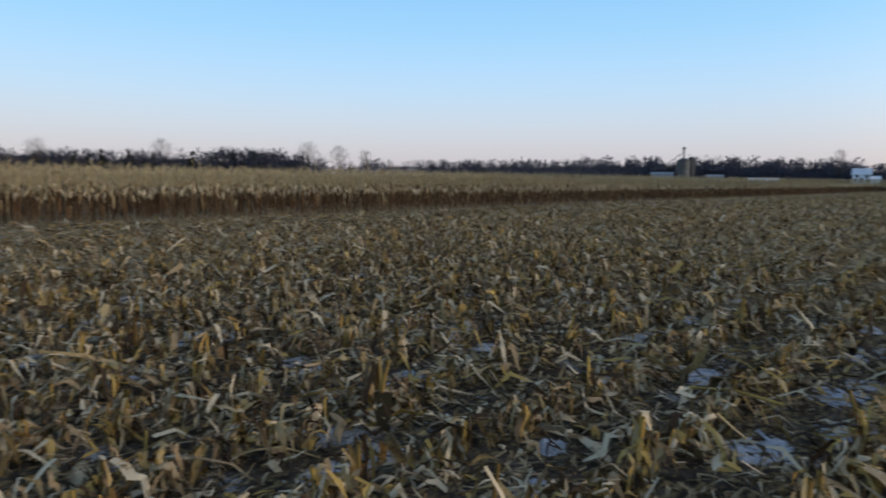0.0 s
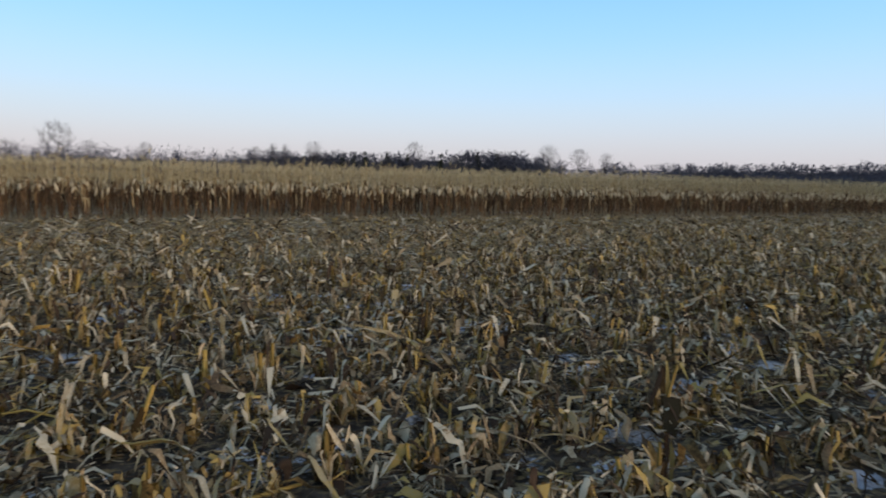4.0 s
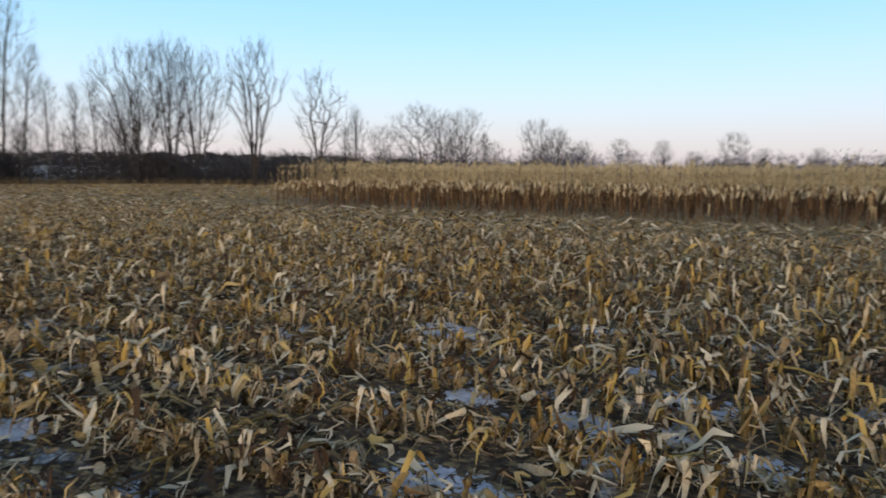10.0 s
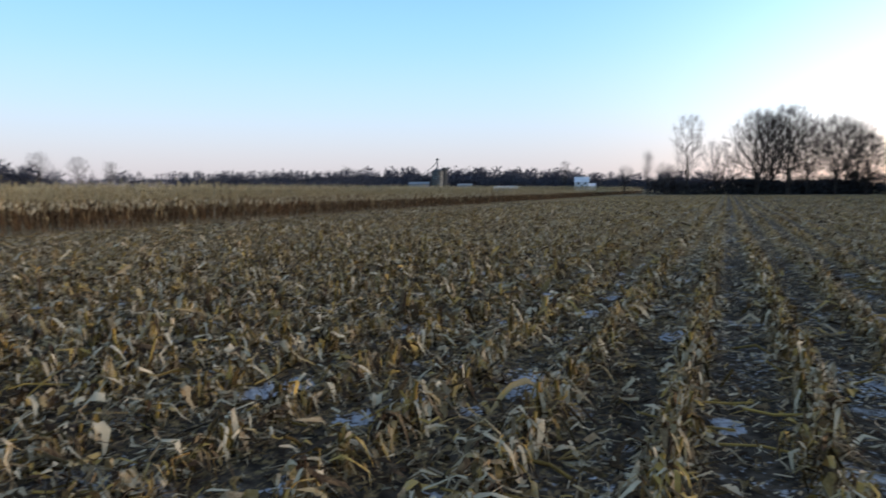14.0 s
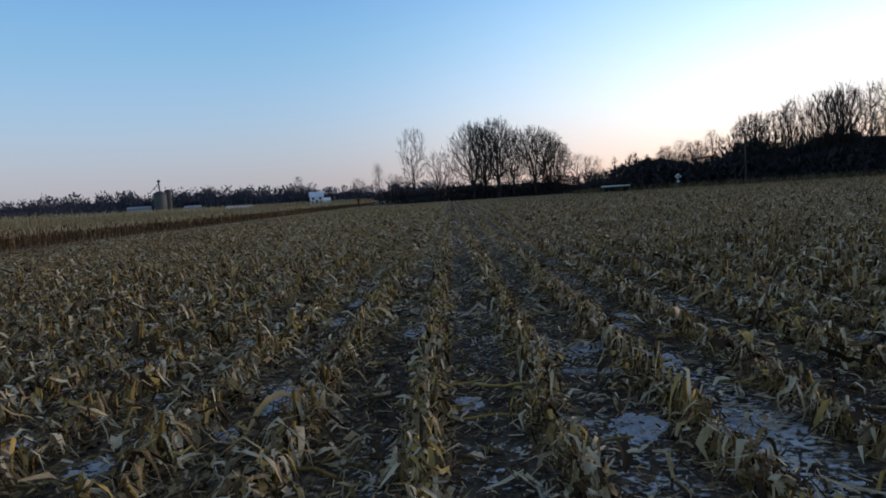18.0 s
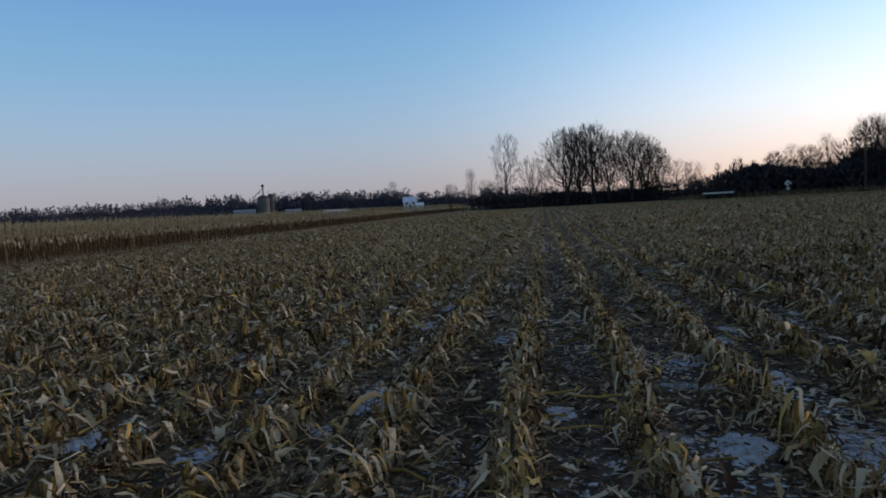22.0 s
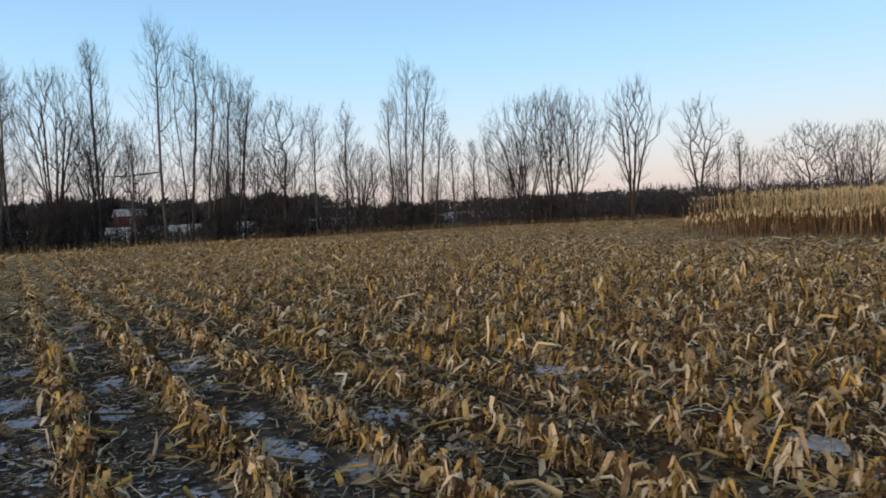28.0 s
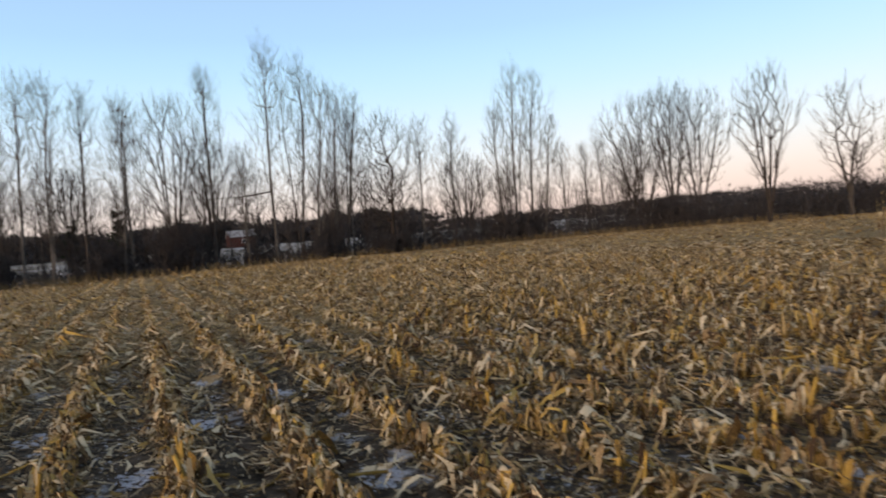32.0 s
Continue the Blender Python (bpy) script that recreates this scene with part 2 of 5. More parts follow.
def ground_material():
    """Dark soil under chaff, with thin crusts of snow in the alleys between the rows, and open snow past the back hedge."""
    m = bpy.data.materials.new("stubble_soil")
    m.use_nodes = True
    n, l = m.node_tree.nodes, m.node_tree.links
    b = n["Principled BSDF"]
    b.inputs["Roughness"].default_value = 0.95
    b.inputs["Specular IOR Level"].default_value = 0.04
    tc = n.new("ShaderNodeTexCoord")

    def noise_of(scale, detail=4, stretch=(1, 1, 1)):
        mp, t = n.new("ShaderNodeMapping"), n.new("ShaderNodeTexNoise")
        mp.inputs["Scale"].default_value = stretch
        t.inputs["Scale"].default_value, t.inputs["Detail"].default_value = scale, detail
        l.new(tc.outputs["Object"], mp.inputs[0])
        l.new(mp.outputs[0], t.inputs[0])
        return t.outputs[0]

    def calc(op, *args):
        q = n.new("ShaderNodeMath")
        q.operation = op
        for i, v in enumerate(args):
            if isinstance(v, (int, float)):
                q.inputs[i].default_value = v
            else:
                l.new(v, q.inputs[i])
        return q.outputs[0]

    def between(v, a, c):
        q = n.new("ShaderNodeMapRange")
        q.interpolation_type = "SMOOTHSTEP"
        q.inputs["From Min"].default_value, q.inputs["From Max"].default_value = a, c
        l.new(v, q.inputs[0])
        return q.outputs[0]

    def mixed(fac, a, c):
        q = n.new("ShaderNodeMix")
        q.data_type = "RGBA"
        l.new(fac, q.inputs["Factor"])
        for s, v in (("A", a), ("B", c)):
            if isinstance(v, tuple):
                [i for i in q.inputs if i.name == s and i.type == "RGBA"][0].default_value = (*v, 1)
            else:
                l.new(v, [i for i in q.inputs if i.name == s and i.type == "RGBA"][0])
        return [o for o in q.outputs if o.type == "RGBA"][0]

    xyz = n.new("ShaderNodeSeparateXYZ")
    l.new(tc.outputs["Object"], xyz.inputs[0])
    soil = mixed(between(noise_of(9), 0.35, 0.7), (0.042, 0.033, 0.026), (0.125, 0.10, 0.078))
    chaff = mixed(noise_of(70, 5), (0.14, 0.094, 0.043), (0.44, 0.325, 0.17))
    # past the near strip the ground is lightened with chaff colour for unmodelled litter
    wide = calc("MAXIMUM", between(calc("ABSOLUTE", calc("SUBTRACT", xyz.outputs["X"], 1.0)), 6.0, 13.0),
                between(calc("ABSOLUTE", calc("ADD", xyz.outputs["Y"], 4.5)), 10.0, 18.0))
    phase = calc("FRACT", calc("DIVIDE", calc("SUBTRACT", xyz.outputs["X"], 0.14), 0.765))
    alley = between(calc("ADD", calc("ABSOLUTE", calc("SUBTRACT", phase, 0.5)), calc("MULTIPLY", calc("SUBTRACT", noise_of(9, 6), 0.5), 0.55)), 0.36, 0.16)
    trod = calc("MULTIPLY", calc("MULTIPLY", between(xyz.outputs["X"], -0.6, 0.2), between(xyz.outputs["Y"], -20.0, -12.0)), between(calc("ABSOLUTE", calc("SUBTRACT", phase, 0.5)), 0.34, 0.2))
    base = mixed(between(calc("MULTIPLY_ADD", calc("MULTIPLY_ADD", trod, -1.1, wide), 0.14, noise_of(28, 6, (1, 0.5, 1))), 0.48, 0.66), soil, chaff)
    patch = calc("ADD", noise_of(0.7, 3, (1, 0.7, 1)), calc("MULTIPLY", calc("SUBTRACT", noise_of(20, 9), 0.5), 1.35))
    east = calc("MULTIPLY", between(xyz.outputs["X"], 0.1, 1.0), calc("MULTIPLY_ADD", between(xyz.outputs["X"], 3.6, 2.4), 0.6, 0.4))
    east = calc("MULTIPLY", east, calc("MULTIPLY", between(xyz.outputs["Y"], 9.0, 2.0), calc("MULTIPLY_ADD", between(xyz.outputs["Y"], -14.0, -7.0), 0.85, 0.15)))
    snow = calc("MULTIPLY", alley, between(calc("MULTIPLY_ADD", east, 0.12, patch), 0.68, 0.88))
    drift = between(calc("MULTIPLY_ADD", noise_of(40, 4), 0.16, noise_of(1.5, 4)), 0.675, 0.775)
    snow = calc("MAXIMUM", snow, calc("MULTIPLY", drift, calc("MULTIPLY_ADD", wide, -0.8, 0.85)))
    back = calc("MULTIPLY", between(xyz.outputs["Y"], -71.0, -74.0), calc("MULTIPLY_ADD", between(noise_of(0.12, 3, (1, 2.5, 1)), 0.42, 0.56), 0.75, 0.08))
    snow = calc("MAXIMUM", snow, back)
    col = mixed(snow, base, (0.64, 0.65, 0.69))
    # ploughed and mown land beyond the field
    away = between(calc("ABSOLUTE", calc("SUBTRACT", xyz.outputs["Y"], 38.0)), 112.0, 118.0)
    grass = mixed(noise_of(0.3, 5), (0.07, 0.055, 0.03), (0.17, 0.13, 0.08))
    col = mixed(calc("MULTIPLY", away, calc("SUBTRACT", 1.0, back)), col, grass)
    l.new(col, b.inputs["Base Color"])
    bp = n.new("ShaderNodeBump")
    bp.inputs["Strength"].default_value, bp.inputs["Distance"].default_value = 0.7, 0.03
    l.new(noise_of(35, 6), bp.inputs["Height"])
    l.new(bp.outputs[0], b.inputs["Normal"])
    return m


SOIL = ground_material()

# ---- mesh tools ----
rng = np.random.default_rng(7)


def raw_mesh(name, groups, soft=False):
    """A mesh from (vertices n x 3, faces m x k, material) groups, each with faces of one size."""
    me = bpy.data.meshes.new(name)
    mats, vs, loops, starts, totals, slots, off, lo = [], [], [], [], [], [], 0, 0
    for v, f, mt in groups:
        if len(f) == 0:
            continue
        if mt not in mats:
            mats.append(mt)
            me.materials.append(mt)
        k = f.shape[1]
        vs.append(v)
        loops.append((f + off).ravel())
        starts.append(lo + np.arange(len(f)) * k)
        totals.append(np.full(len(f), k))
        slots.append(np.full(len(f), mats.index(mt)))
        off += len(v)
        lo += f.size
    v, loops, starts, totals, slots = (np.concatenate(a) for a in (vs, loops, starts, totals, slots))
    me.vertices.add(len(v))
    me.vertices.foreach_set("co", v.astype(np.float32).ravel())
    me.loops.add(len(loops))
    me.loops.foreach_set("vertex_index", loops.astype(np.int32))
    me.polygons.add(len(starts))
    me.polygons.foreach_set("loop_start", starts.astype(np.int32))
    me.polygons.foreach_set("loop_total", totals.astype(np.int32))
    me.polygons.foreach_set("material_index", slots.astype(np.int32))
    if soft:
        me.polygons.foreach_set("use_smooth", np.ones(len(starts), bool))
    me.update(calc_edges=True)
    return me


def unit(a):
    return a / np.maximum(np.linalg.norm(a, axis=-1, keepdims=True), 1e-9)


def ribbons(c, w):
    """Flat strips along centre lines c (n, s, 3), with half-width vectors w (n, s, 3)."""
    n, s = c.shape[:2]
    v = np.stack([c - w, c + w], 2).reshape(-1, 3)
    i = (np.arange(n)[:, None] * s + np.arange(s - 1)[None]).ravel() * 2
    return v, np.stack([i, i + 1, i + 3, i + 2], 1)


def gutters(c, w, dip):
    """Leaf strips with a mid-rib: three points across, the middle one moved by dip (n, s, 3)."""
    n, s = c.shape[:2]
    v = np.stack([c - w, c + dip, c + w], 2).reshape(-1, 3)
    i = (np.arange(n)[:, None] * s + np.arange(s - 1)[None]).ravel() * 3
    return v, np.concatenate([np.stack([i + a, i + a + 1, i + a + 4, i + a + 3], 1) for a in (0, 1)])


def tubes(c, r, k=5):
    """Tapered tubes along centre lines c (n, s, 3), with radii r (n, s)."""
    n, s = c.shape[:2]
    t = unit(np.gradient(c, axis=1) if s > 2 else np.repeat(c[:, 1:] - c[:, :1], 2, 1))
    ref = np.where(np.abs(t[..., 2:]) > 0.9, np.array([1.0, 0, 0]), np.array([0, 0, 1.0]))
    u = unit(np.cross(t, ref))
    b = np.cross(t, u)
    a = np.arange(k) / k * 2 * np.pi
    v = c[:, :, None] + r[..., None, None] * (np.cos(a)[:, None] * u[:, :, None] + np.sin(a)[:, None] * b[:, :, None])
    base = (np.arange(n)[:, None, None] * s + np.arange(s - 1)[None, :, None]) * k
    i = np.arange(k)[None, None]
    j = (i + 1) % k
    f = np.stack([base + i, base + j, base + k + j, base + k + i], -1).reshape(-1, 4)
    return v.reshape(-1, 3), f


def part(name, me, parent=None, label="", m=None, kind=""):
    ob = new(name, me)
    if parent is not None:
        ob.parent = parent
    if m is not None:
        ob.matrix_basis = m
    return tagged(ob, label=label, kind=kind)


def heading(a):
    return np.stack([np.cos(a), np.sin(a), 0 * a], -1)


def smooth(a, b, v):
    t = np.clip((v - a) / (b - a), 0, 1)
    return t * t * (3 - 2 * t)


def land(x, y):
    """The height of the ground: a flat field, rising slightly past the back hedge and towards the farm."""
    return 2.6 * smooth(-78, -230, y) + 0.6 * smooth(170, 330, y) + 3.0 * smooth(-110, -230, x)


def tone(m, factor):
    """The same surface in another tone."""
    c = m.copy()
    for e in [n for n in c.node_tree.nodes if n.bl_idname == "ShaderNodeValToRGB"][0].color_ramp.elements:
        e.color = (*(v * factor for v in e.color[:3]), 1)
    return c


SHED_GREY = tone(WHITE, 0.38)
ROOF_DULL = tone(ROOF_SNOW, 0.42)

# ---- ground: one sheet to the horizon ----
ROW0, ROWS_APART = 0.14, 0.765


def spaced(a, b, step, far, grow=1.25):
    mid = np.arange(a, b + step / 2, step)
    out, s = [], step
    while (out[-1] if out else 0) < far:
        s *= grow
        out.append((out[-1] if out else 0) + s)
    out = np.array(out)
    return np.concatenate([(a - out)[::-1], mid, b + out])


gx, gy = spaced(-12, 14, 0.1275, 3200), spaced(-26, 14, 0.5, 3200)
X, Y = np.meshgrid(gx, gy, indexing="ij")
Z = land(X, Y) + 0.018 * np.cos((X - ROW0) / ROWS_APART * 2 * np.pi) * ((np.abs(X - 1) < 13) & (np.abs(Y + 6) < 20))
Z += 0.03 * np.sin(X * 0.31 + 1.3) * np.sin(Y * 0.23) * (np.abs(X) < 40) * (np.abs(Y) < 60)
nx, ny = len(gx), len(gy)
q = (np.arange(nx - 1)[:, None] * ny + np.arange(ny - 1)[None]).ravel()
ground_me = raw_mesh("ground", [(np.stack([X, Y, Z], -1).reshape(-1, 3), np.stack([q, q + ny, q + ny + 1, q + 1], 1), SOIL)])
ground_me.polygons.foreach_set("use_smooth", np.ones(len(ground_me.polygons), bool))
tagged(new("ground", ground_me), "dark frozen soil strewn with pale chaff and thin snow between the rows", "ground", kind="structure")


def soil_z(x, y):
    return (land(x, y) + 0.018 * np.cos((x - ROW0) / ROWS_APART * 2 * np.pi) * ((np.abs(x - 1) < 13) & (np.abs(y + 6) < 20))
            + 0.03 * np.sin(x * 0.31 + 1.3) * np.sin(y * 0.23) * (np.abs(x) < 40) * (np.abs(y) < 60))


# ---- corn stubble ----
def stubble(x, y, sides, segs, sheaths, leaves, leaf_segs, size=1.0, low=1.0):
    """Cut corn plants at (x, y): a stump, torn ochre husks that stand round it, and dry leaves that fall from it."""
    n = len(x)
    base = np.stack([x, y, soil_z(x, y) - 0.01], 1)
    h = np.clip(rng.gamma(4.0, 0.041, n), 0.06, 0.38) * size * low * (1.0 - 0.6 * smooth(-13.0, -18.0, x)) * np.where(x > -0.3, 0.82, 1.0)
    neat = np.where(x > -0.3, 0.64, 1.0)
    lean = heading(rng.uniform(0, 2 * np.pi, n)) * rng.uniform(0, 0.35, n)[:, None] * h[:, None]
    out = []
    if sides:
        s = np.linspace(0, 1, segs + 1)
        c = base[:, None] + s[None, :, None] * (lean[:, None] + np.array([0, 0, 1.0]) * h[:, None, None])
        r = (rng.uniform(0.010, 0.018, n)[:, None] * (1.15 - 0.3 * s)[None]) * size
        out.append((*tubes(c, r, sides), STUMP))
    if sheaths:
        b = np.repeat(base, sheaths, 0)
        k = len(b)
        a = rng.uniform(0, 2 * np.pi, k)
        d, hh = heading(a), np.repeat(h, sheaths) * rng.uniform(0.55, 1.1, k) + 0.02
        flare = rng.uniform(0.0, 0.1, k) ** 1.0 * size * np.repeat(neat, sheaths)
        s = np.linspace(0, 1, leaf_segs + 1)[None, :, None]
        z = np.array([0, 0, 1.0])
        c = (b + d * (rng.uniform(0.008, 0.035, k) * size)[:, None] + np.repeat(lean, sheaths, 0) * 0.3)[:, None] + d[:, None] * (flare[:, None, None] * s ** 1.7) \
            + z * hh[:, None, None] * (s - rng.uniform(0.0, 0.55, k)[:, None, None] * s ** 3)
        if leaf_segs > 1:
            c[:, 1:] += rng.normal(0, 0.012, c[:, 1:].shape) * size
        side = unit(np.cross(d, z)[:, None] + rng.normal(0, 0.4, (k, leaf_segs + 1, 3)))
        w = side * (rng.uniform(0.010, 0.029, k) * size)[:, None, None] * (0.7 + 0.9 * s - 1.3 * s ** 2.4)
        if leaf_segs > 1:
            wrap = d[:, None] * np.linalg.norm(w, axis=-1, keepdims=True) * rng.uniform(0.2, 1.0, k)[:, None, None]
            out.append((*gutters(c, w, wrap), SHEATH))
        else:
            out.append((*ribbons(c, w), SHEATH))
    if leaves:
        b = np.repeat(base, leaves, 0)
        k = len(b)
        d = heading(rng.uniform(0, 2 * np.pi, k))
        ln, up = rng.uniform(0.06, 0.2, k) * size * np.repeat(neat, leaves), np.repeat(h, leaves) * rng.uniform(0.2, 1.15, k)
        s = np.linspace(0, 1, leaf_segs + 1)[None, :, None]
        z = np.array([0, 0, 1.0])
        rise = rng.uniform(-0.02, 0.2, k)[:, None, None]
        c = b[:, None] + d[:, None] * ln[:, None, None] * s + z * (up[:, None, None] * (1 - s ** 1.5) + rise * s * (1 - s) * 2 + 0.018)
        if leaf_segs > 1:
            c[:, 1:] += np.cumsum(rng.normal(0, 0.012, c[:, 1:].shape), 1) * size
        side = unit(np.cross(d, z)[:, None] + rng.normal(0, 0.5, (k, leaf_segs + 1, 3)))
        w = side * (rng.uniform(0.007, 0.026, k) * size * (1.0 if leaf_segs > 1 else 1.35))[:, None, None] * (0.45 + 2.1 * s - 2.4 * s ** 2)
        if leaf_segs > 1:
            dip = np.array([0, 0, -1.0]) * np.linalg.norm(w, axis=-1, keepdims=True) * rng.uniform(-0.5, 0.8, k)[:, None, None]
            ochre = rng.random(k) < (0.3 if n > 1 else -1.0)
            out += [(*gutters(c[m], w[m], dip[m]), mt) for m, mt in ((~ochre, LEAF), (ochre, SHEATH)) if m.any()]
        else:
            ochre = rng.random(k) < 0.45
            out += [(*ribbons(c[m], w[m]), mt) for m, mt in ((~ochre, LEAF), (ochre, SHEATH))]
    return out


def row_plants(x0, x1, y0, y1, step, keep=1.0):
    """Places along the planted rows in a rectangle."""
    k = np.arange(math.ceil((x0 - ROW0) / ROWS_APART), math.floor((x1 - ROW0) / ROWS_APART) + 1)
    yy = np.arange(y0, y1, step)
    x, y = np.meshgrid(ROW0 + k * ROWS_APART, yy, indexing="ij")
    x, y = x.ravel() + rng.normal(0, 0.035, x.size), y.ravel() + rng.normal(0, step * 0.3, x.size)
    some = rng.random(len(x)) < keep
    return x[some], y[some]


def reach(x, y):
    """How far a place is from the stretch that is walked."""
    return np.hypot(np.maximum(np.abs(x - 0.9) - 1.0, 0), np.maximum(np.abs(y + 4.5) - 4.5, 0))


# thin crusts of snow lying in the alleys: place and half width
SNOW_PATCHES = [
    (1.41, -0.23, 0.20), (-0.95, 0.62, 0.17), (1.49, 1.72, 0.20), (2.02, 1.22, 0.20), (1.96, 2.52, 0.16), (1.94, 4.47, 0.20), (0.42, 0.40, 0.12), (1.98, -0.18, 0.19),
    (-0.79, 4.34, 0.20), (3.46, 2.62, 0.18), (-3.63, -5.46, 0.16), (-5.08, -6.35, 0.28), (-3.12, -5.92, 0.12), (-3.62, -2.54, 0.18), (-7.40, -2.51, 0.26), (-2.51, -5.16, 0.22),
    (-3.51, -4.73, 0.16), (-4.17, -4.16, 0.22), (-3.94, 4.30, 0.18), (-2.31, 4.28, 0.14), (-1.04, 5.02, 0.20), (-1.10, 3.75, 0.19), (-2.53, 1.93, 0.16), (-1.54, -4.88, 0.20),
    (-1.06, -6.91, 0.17), (0.53, -12.69, 0.18), (-2.50, -13.85, 0.30), (1.95, -13.73, 0.18), (3.02, -13.69, 0.30), (1.97, -11.54, 0.18), (0.50, -10.43, 0.14), (-2.17, -9.85, 0.28), (-0.94, -1.26, 0.14)]
snow_rng = np.random.default_rng(23)
SNOW_PATCHES += [(ROW0 + ROWS_APART * (int(snow_rng.integers(-11, 0)) + 0.5) + float(snow_rng.normal(0, 0.12)), float(snow_rng.uniform(-10.0, 7.5)), float(snow_rng.uniform(0.09, 0.2)))
                 for _ in range(70)]
SNOW_PATCHES += [(ROW0 + ROWS_APART * (int(snow_rng.integers(0, 5)) + 0.5) + float(snow_rng.normal(0, 0.08)), float(snow_rng.uniform(-17.0, -8.5)), float(snow_rng.uniform(0.12, 0.22)))
                 for _ in range(14)]



def under_snow(x, y):
    """Whether a place lies on one of the snow crusts."""
    hit = np.zeros(len(x), bool)
    for sx, sy, r in SNOW_PATCHES:
        hit |= ((x - sx) / (r * 1.15)) ** 2 + ((y - sy) / (r * 1.7)) ** 2 < 1
    return hit


def snow_crust(sx, sy, r):
    """A ragged crust a finger thick, with holes where the chaff comes through."""
    gx, gy = np.meshgrid(np.linspace(-1.3, 1.3, 40) * r, np.linspace(-1.9, 1.9, 58) * r, indexing="ij")
    x, y = gx + sx, gy + sy
    rough = sum(np.sin(x * fx + p) * np.sin(y * fy + q + 0.7 * np.sin(x * fx * 0.6)) * a for fx, fy, p, q, a in
                ((11, 8, sx, sy, 0.34), (23, 17, 1.1, sx, 0.36), (47, 39, sy, 2.0, 0.42), (91, 83, 0.3, 1.7, 0.40)))
    rough = rough + rng.normal(0, 0.13, x.shape)
    full = 1.0 - (gx / r) ** 2 - (gy / (1.5 * r)) ** 2
    level = np.minimum(full * 1.3, 0.7) + rough - 0.36
    z = soil_z(x, y) + np.clip(level, -0.2, 0.9) * 0.022
    v = np.stack([x, y, z], -1).reshape(-1, 3)
    n = gx.shape[1]
    i = (np.arange(gx.shape[0] - 1)[:, None] * n + np.arange(n - 1)[None]).ravel()
    f = np.stack([i, i + n, i + n + 1, i + 1], 1)
    f = f[level.ravel()[f].max(1) > 0]
    used, back = np.unique(f, return_inverse=True)
    return v[used], back.reshape(f.shape)


def piles(x, y):
    """How thick the litter lies, 0 to 1, in heaps half a metre across."""
    v = (np.sin(x * 9.1 + 1.7 * np.sin(y * 3.3)) * np.sin(y * 7.7 + 1.9 * np.sin(x * 4.1 + 0.6)) + 0.7 * np.sin(x * 3.7 - y * 4.9 + 2.0) * np.sin(x * 5.3 + y * 2.1)
         + 0.5 * np.sin(x * 15.1 + y * 6.3) * np.sin(y * 17.9 - x * 5.0))
    return np.clip(0.5 + 0.42 * v, 0, 1)


def litter(x, y, segs, size=1.0, flat=False):
    """Leaf and husk pieces: blunt strips that arch, twist and bend sideways."""
    n = len(x)
    d = heading(rng.uniform(0, 2 * np.pi, n))
    ln = rng.gamma(2.4, 0.036, n) * size + 0.03
    s = np.linspace(-0.5, 0.5, segs + 1)[None, :, None]
    z = np.array([0, 0, 1.0])
    across = np.cross(d, z)[:, None]
    pitch, curl = rng.normal(0, 0.32, n)[:, None, None], rng.normal(0.2, 0.6, n)[:, None, None]
    bow = rng.normal(0, 0.9, n)[:, None, None]
    lift = soil_z(x, y) + rng.uniform(0.008, 0.04, n) + 0.11 * min(size, 1.2) * piles(x, y) * rng.random(n) + np.abs(pitch[:, 0, 0]) * np.minimum(ln, 0.2) * 0.4
    c = np.stack([x, y, lift], 1)[:, None] + ln[:, None, None] * (d[:, None] * s + across * bow * (s * s - 0.1) + z * (pitch * s + curl * (0.25 - s * s)))
    if segs > 1:
        c[:, 1:-1] += rng.normal(0, 0.014, c[:, 1:-1].shape) * size
    c[:, :, 2] = np.maximum(c[:, :, 2], soil_z(x, y)[:, None] + 0.004)
    twist = rng.normal(0, 0.55, (n, 1, 1)) * s * 2
    side = unit(across - 2 * bow * s * d[:, None] + z * (twist + rng.normal(0, 0.35, (n, 1, 1))) + rng.normal(0, 0.12, (n, segs + 1, 3)))
    ends = rng.uniform(0.0, 1.0, (n, 2))
    taper = np.where(s[..., 0] < 0, 1 - (1 - ends[:, :1]) * (2 * np.abs(s[..., 0])) ** 2, 1 - (1 - 0.75 * ends[:, 1:]) * (2 * np.abs(s[..., 0])) ** 2)
    w = side * (rng.gamma(2.0, 0.0048, n) * size + 0.003)[:, None, None] * np.maximum(taper, 0.06)[..., None]
    kinds = rng.random(n)
    out = []
    for mt, a, b in ((LEAF, 0.0, 0.74), (SHEATH, 0.74, 1.01)):
        m = (kinds >= a) & (kinds < b)
        if segs > 1 and not flat:
            dip = -z * np.linalg.norm(w[m], axis=-1, keepdims=True) * rng.uniform(-0.5, 0.9, m.sum())[:, None, None]
            out.append((*gutters(c[m], w[m], dip), mt))
        else:
            out.append((*ribbons(c[m], w[m]), mt))
    return out


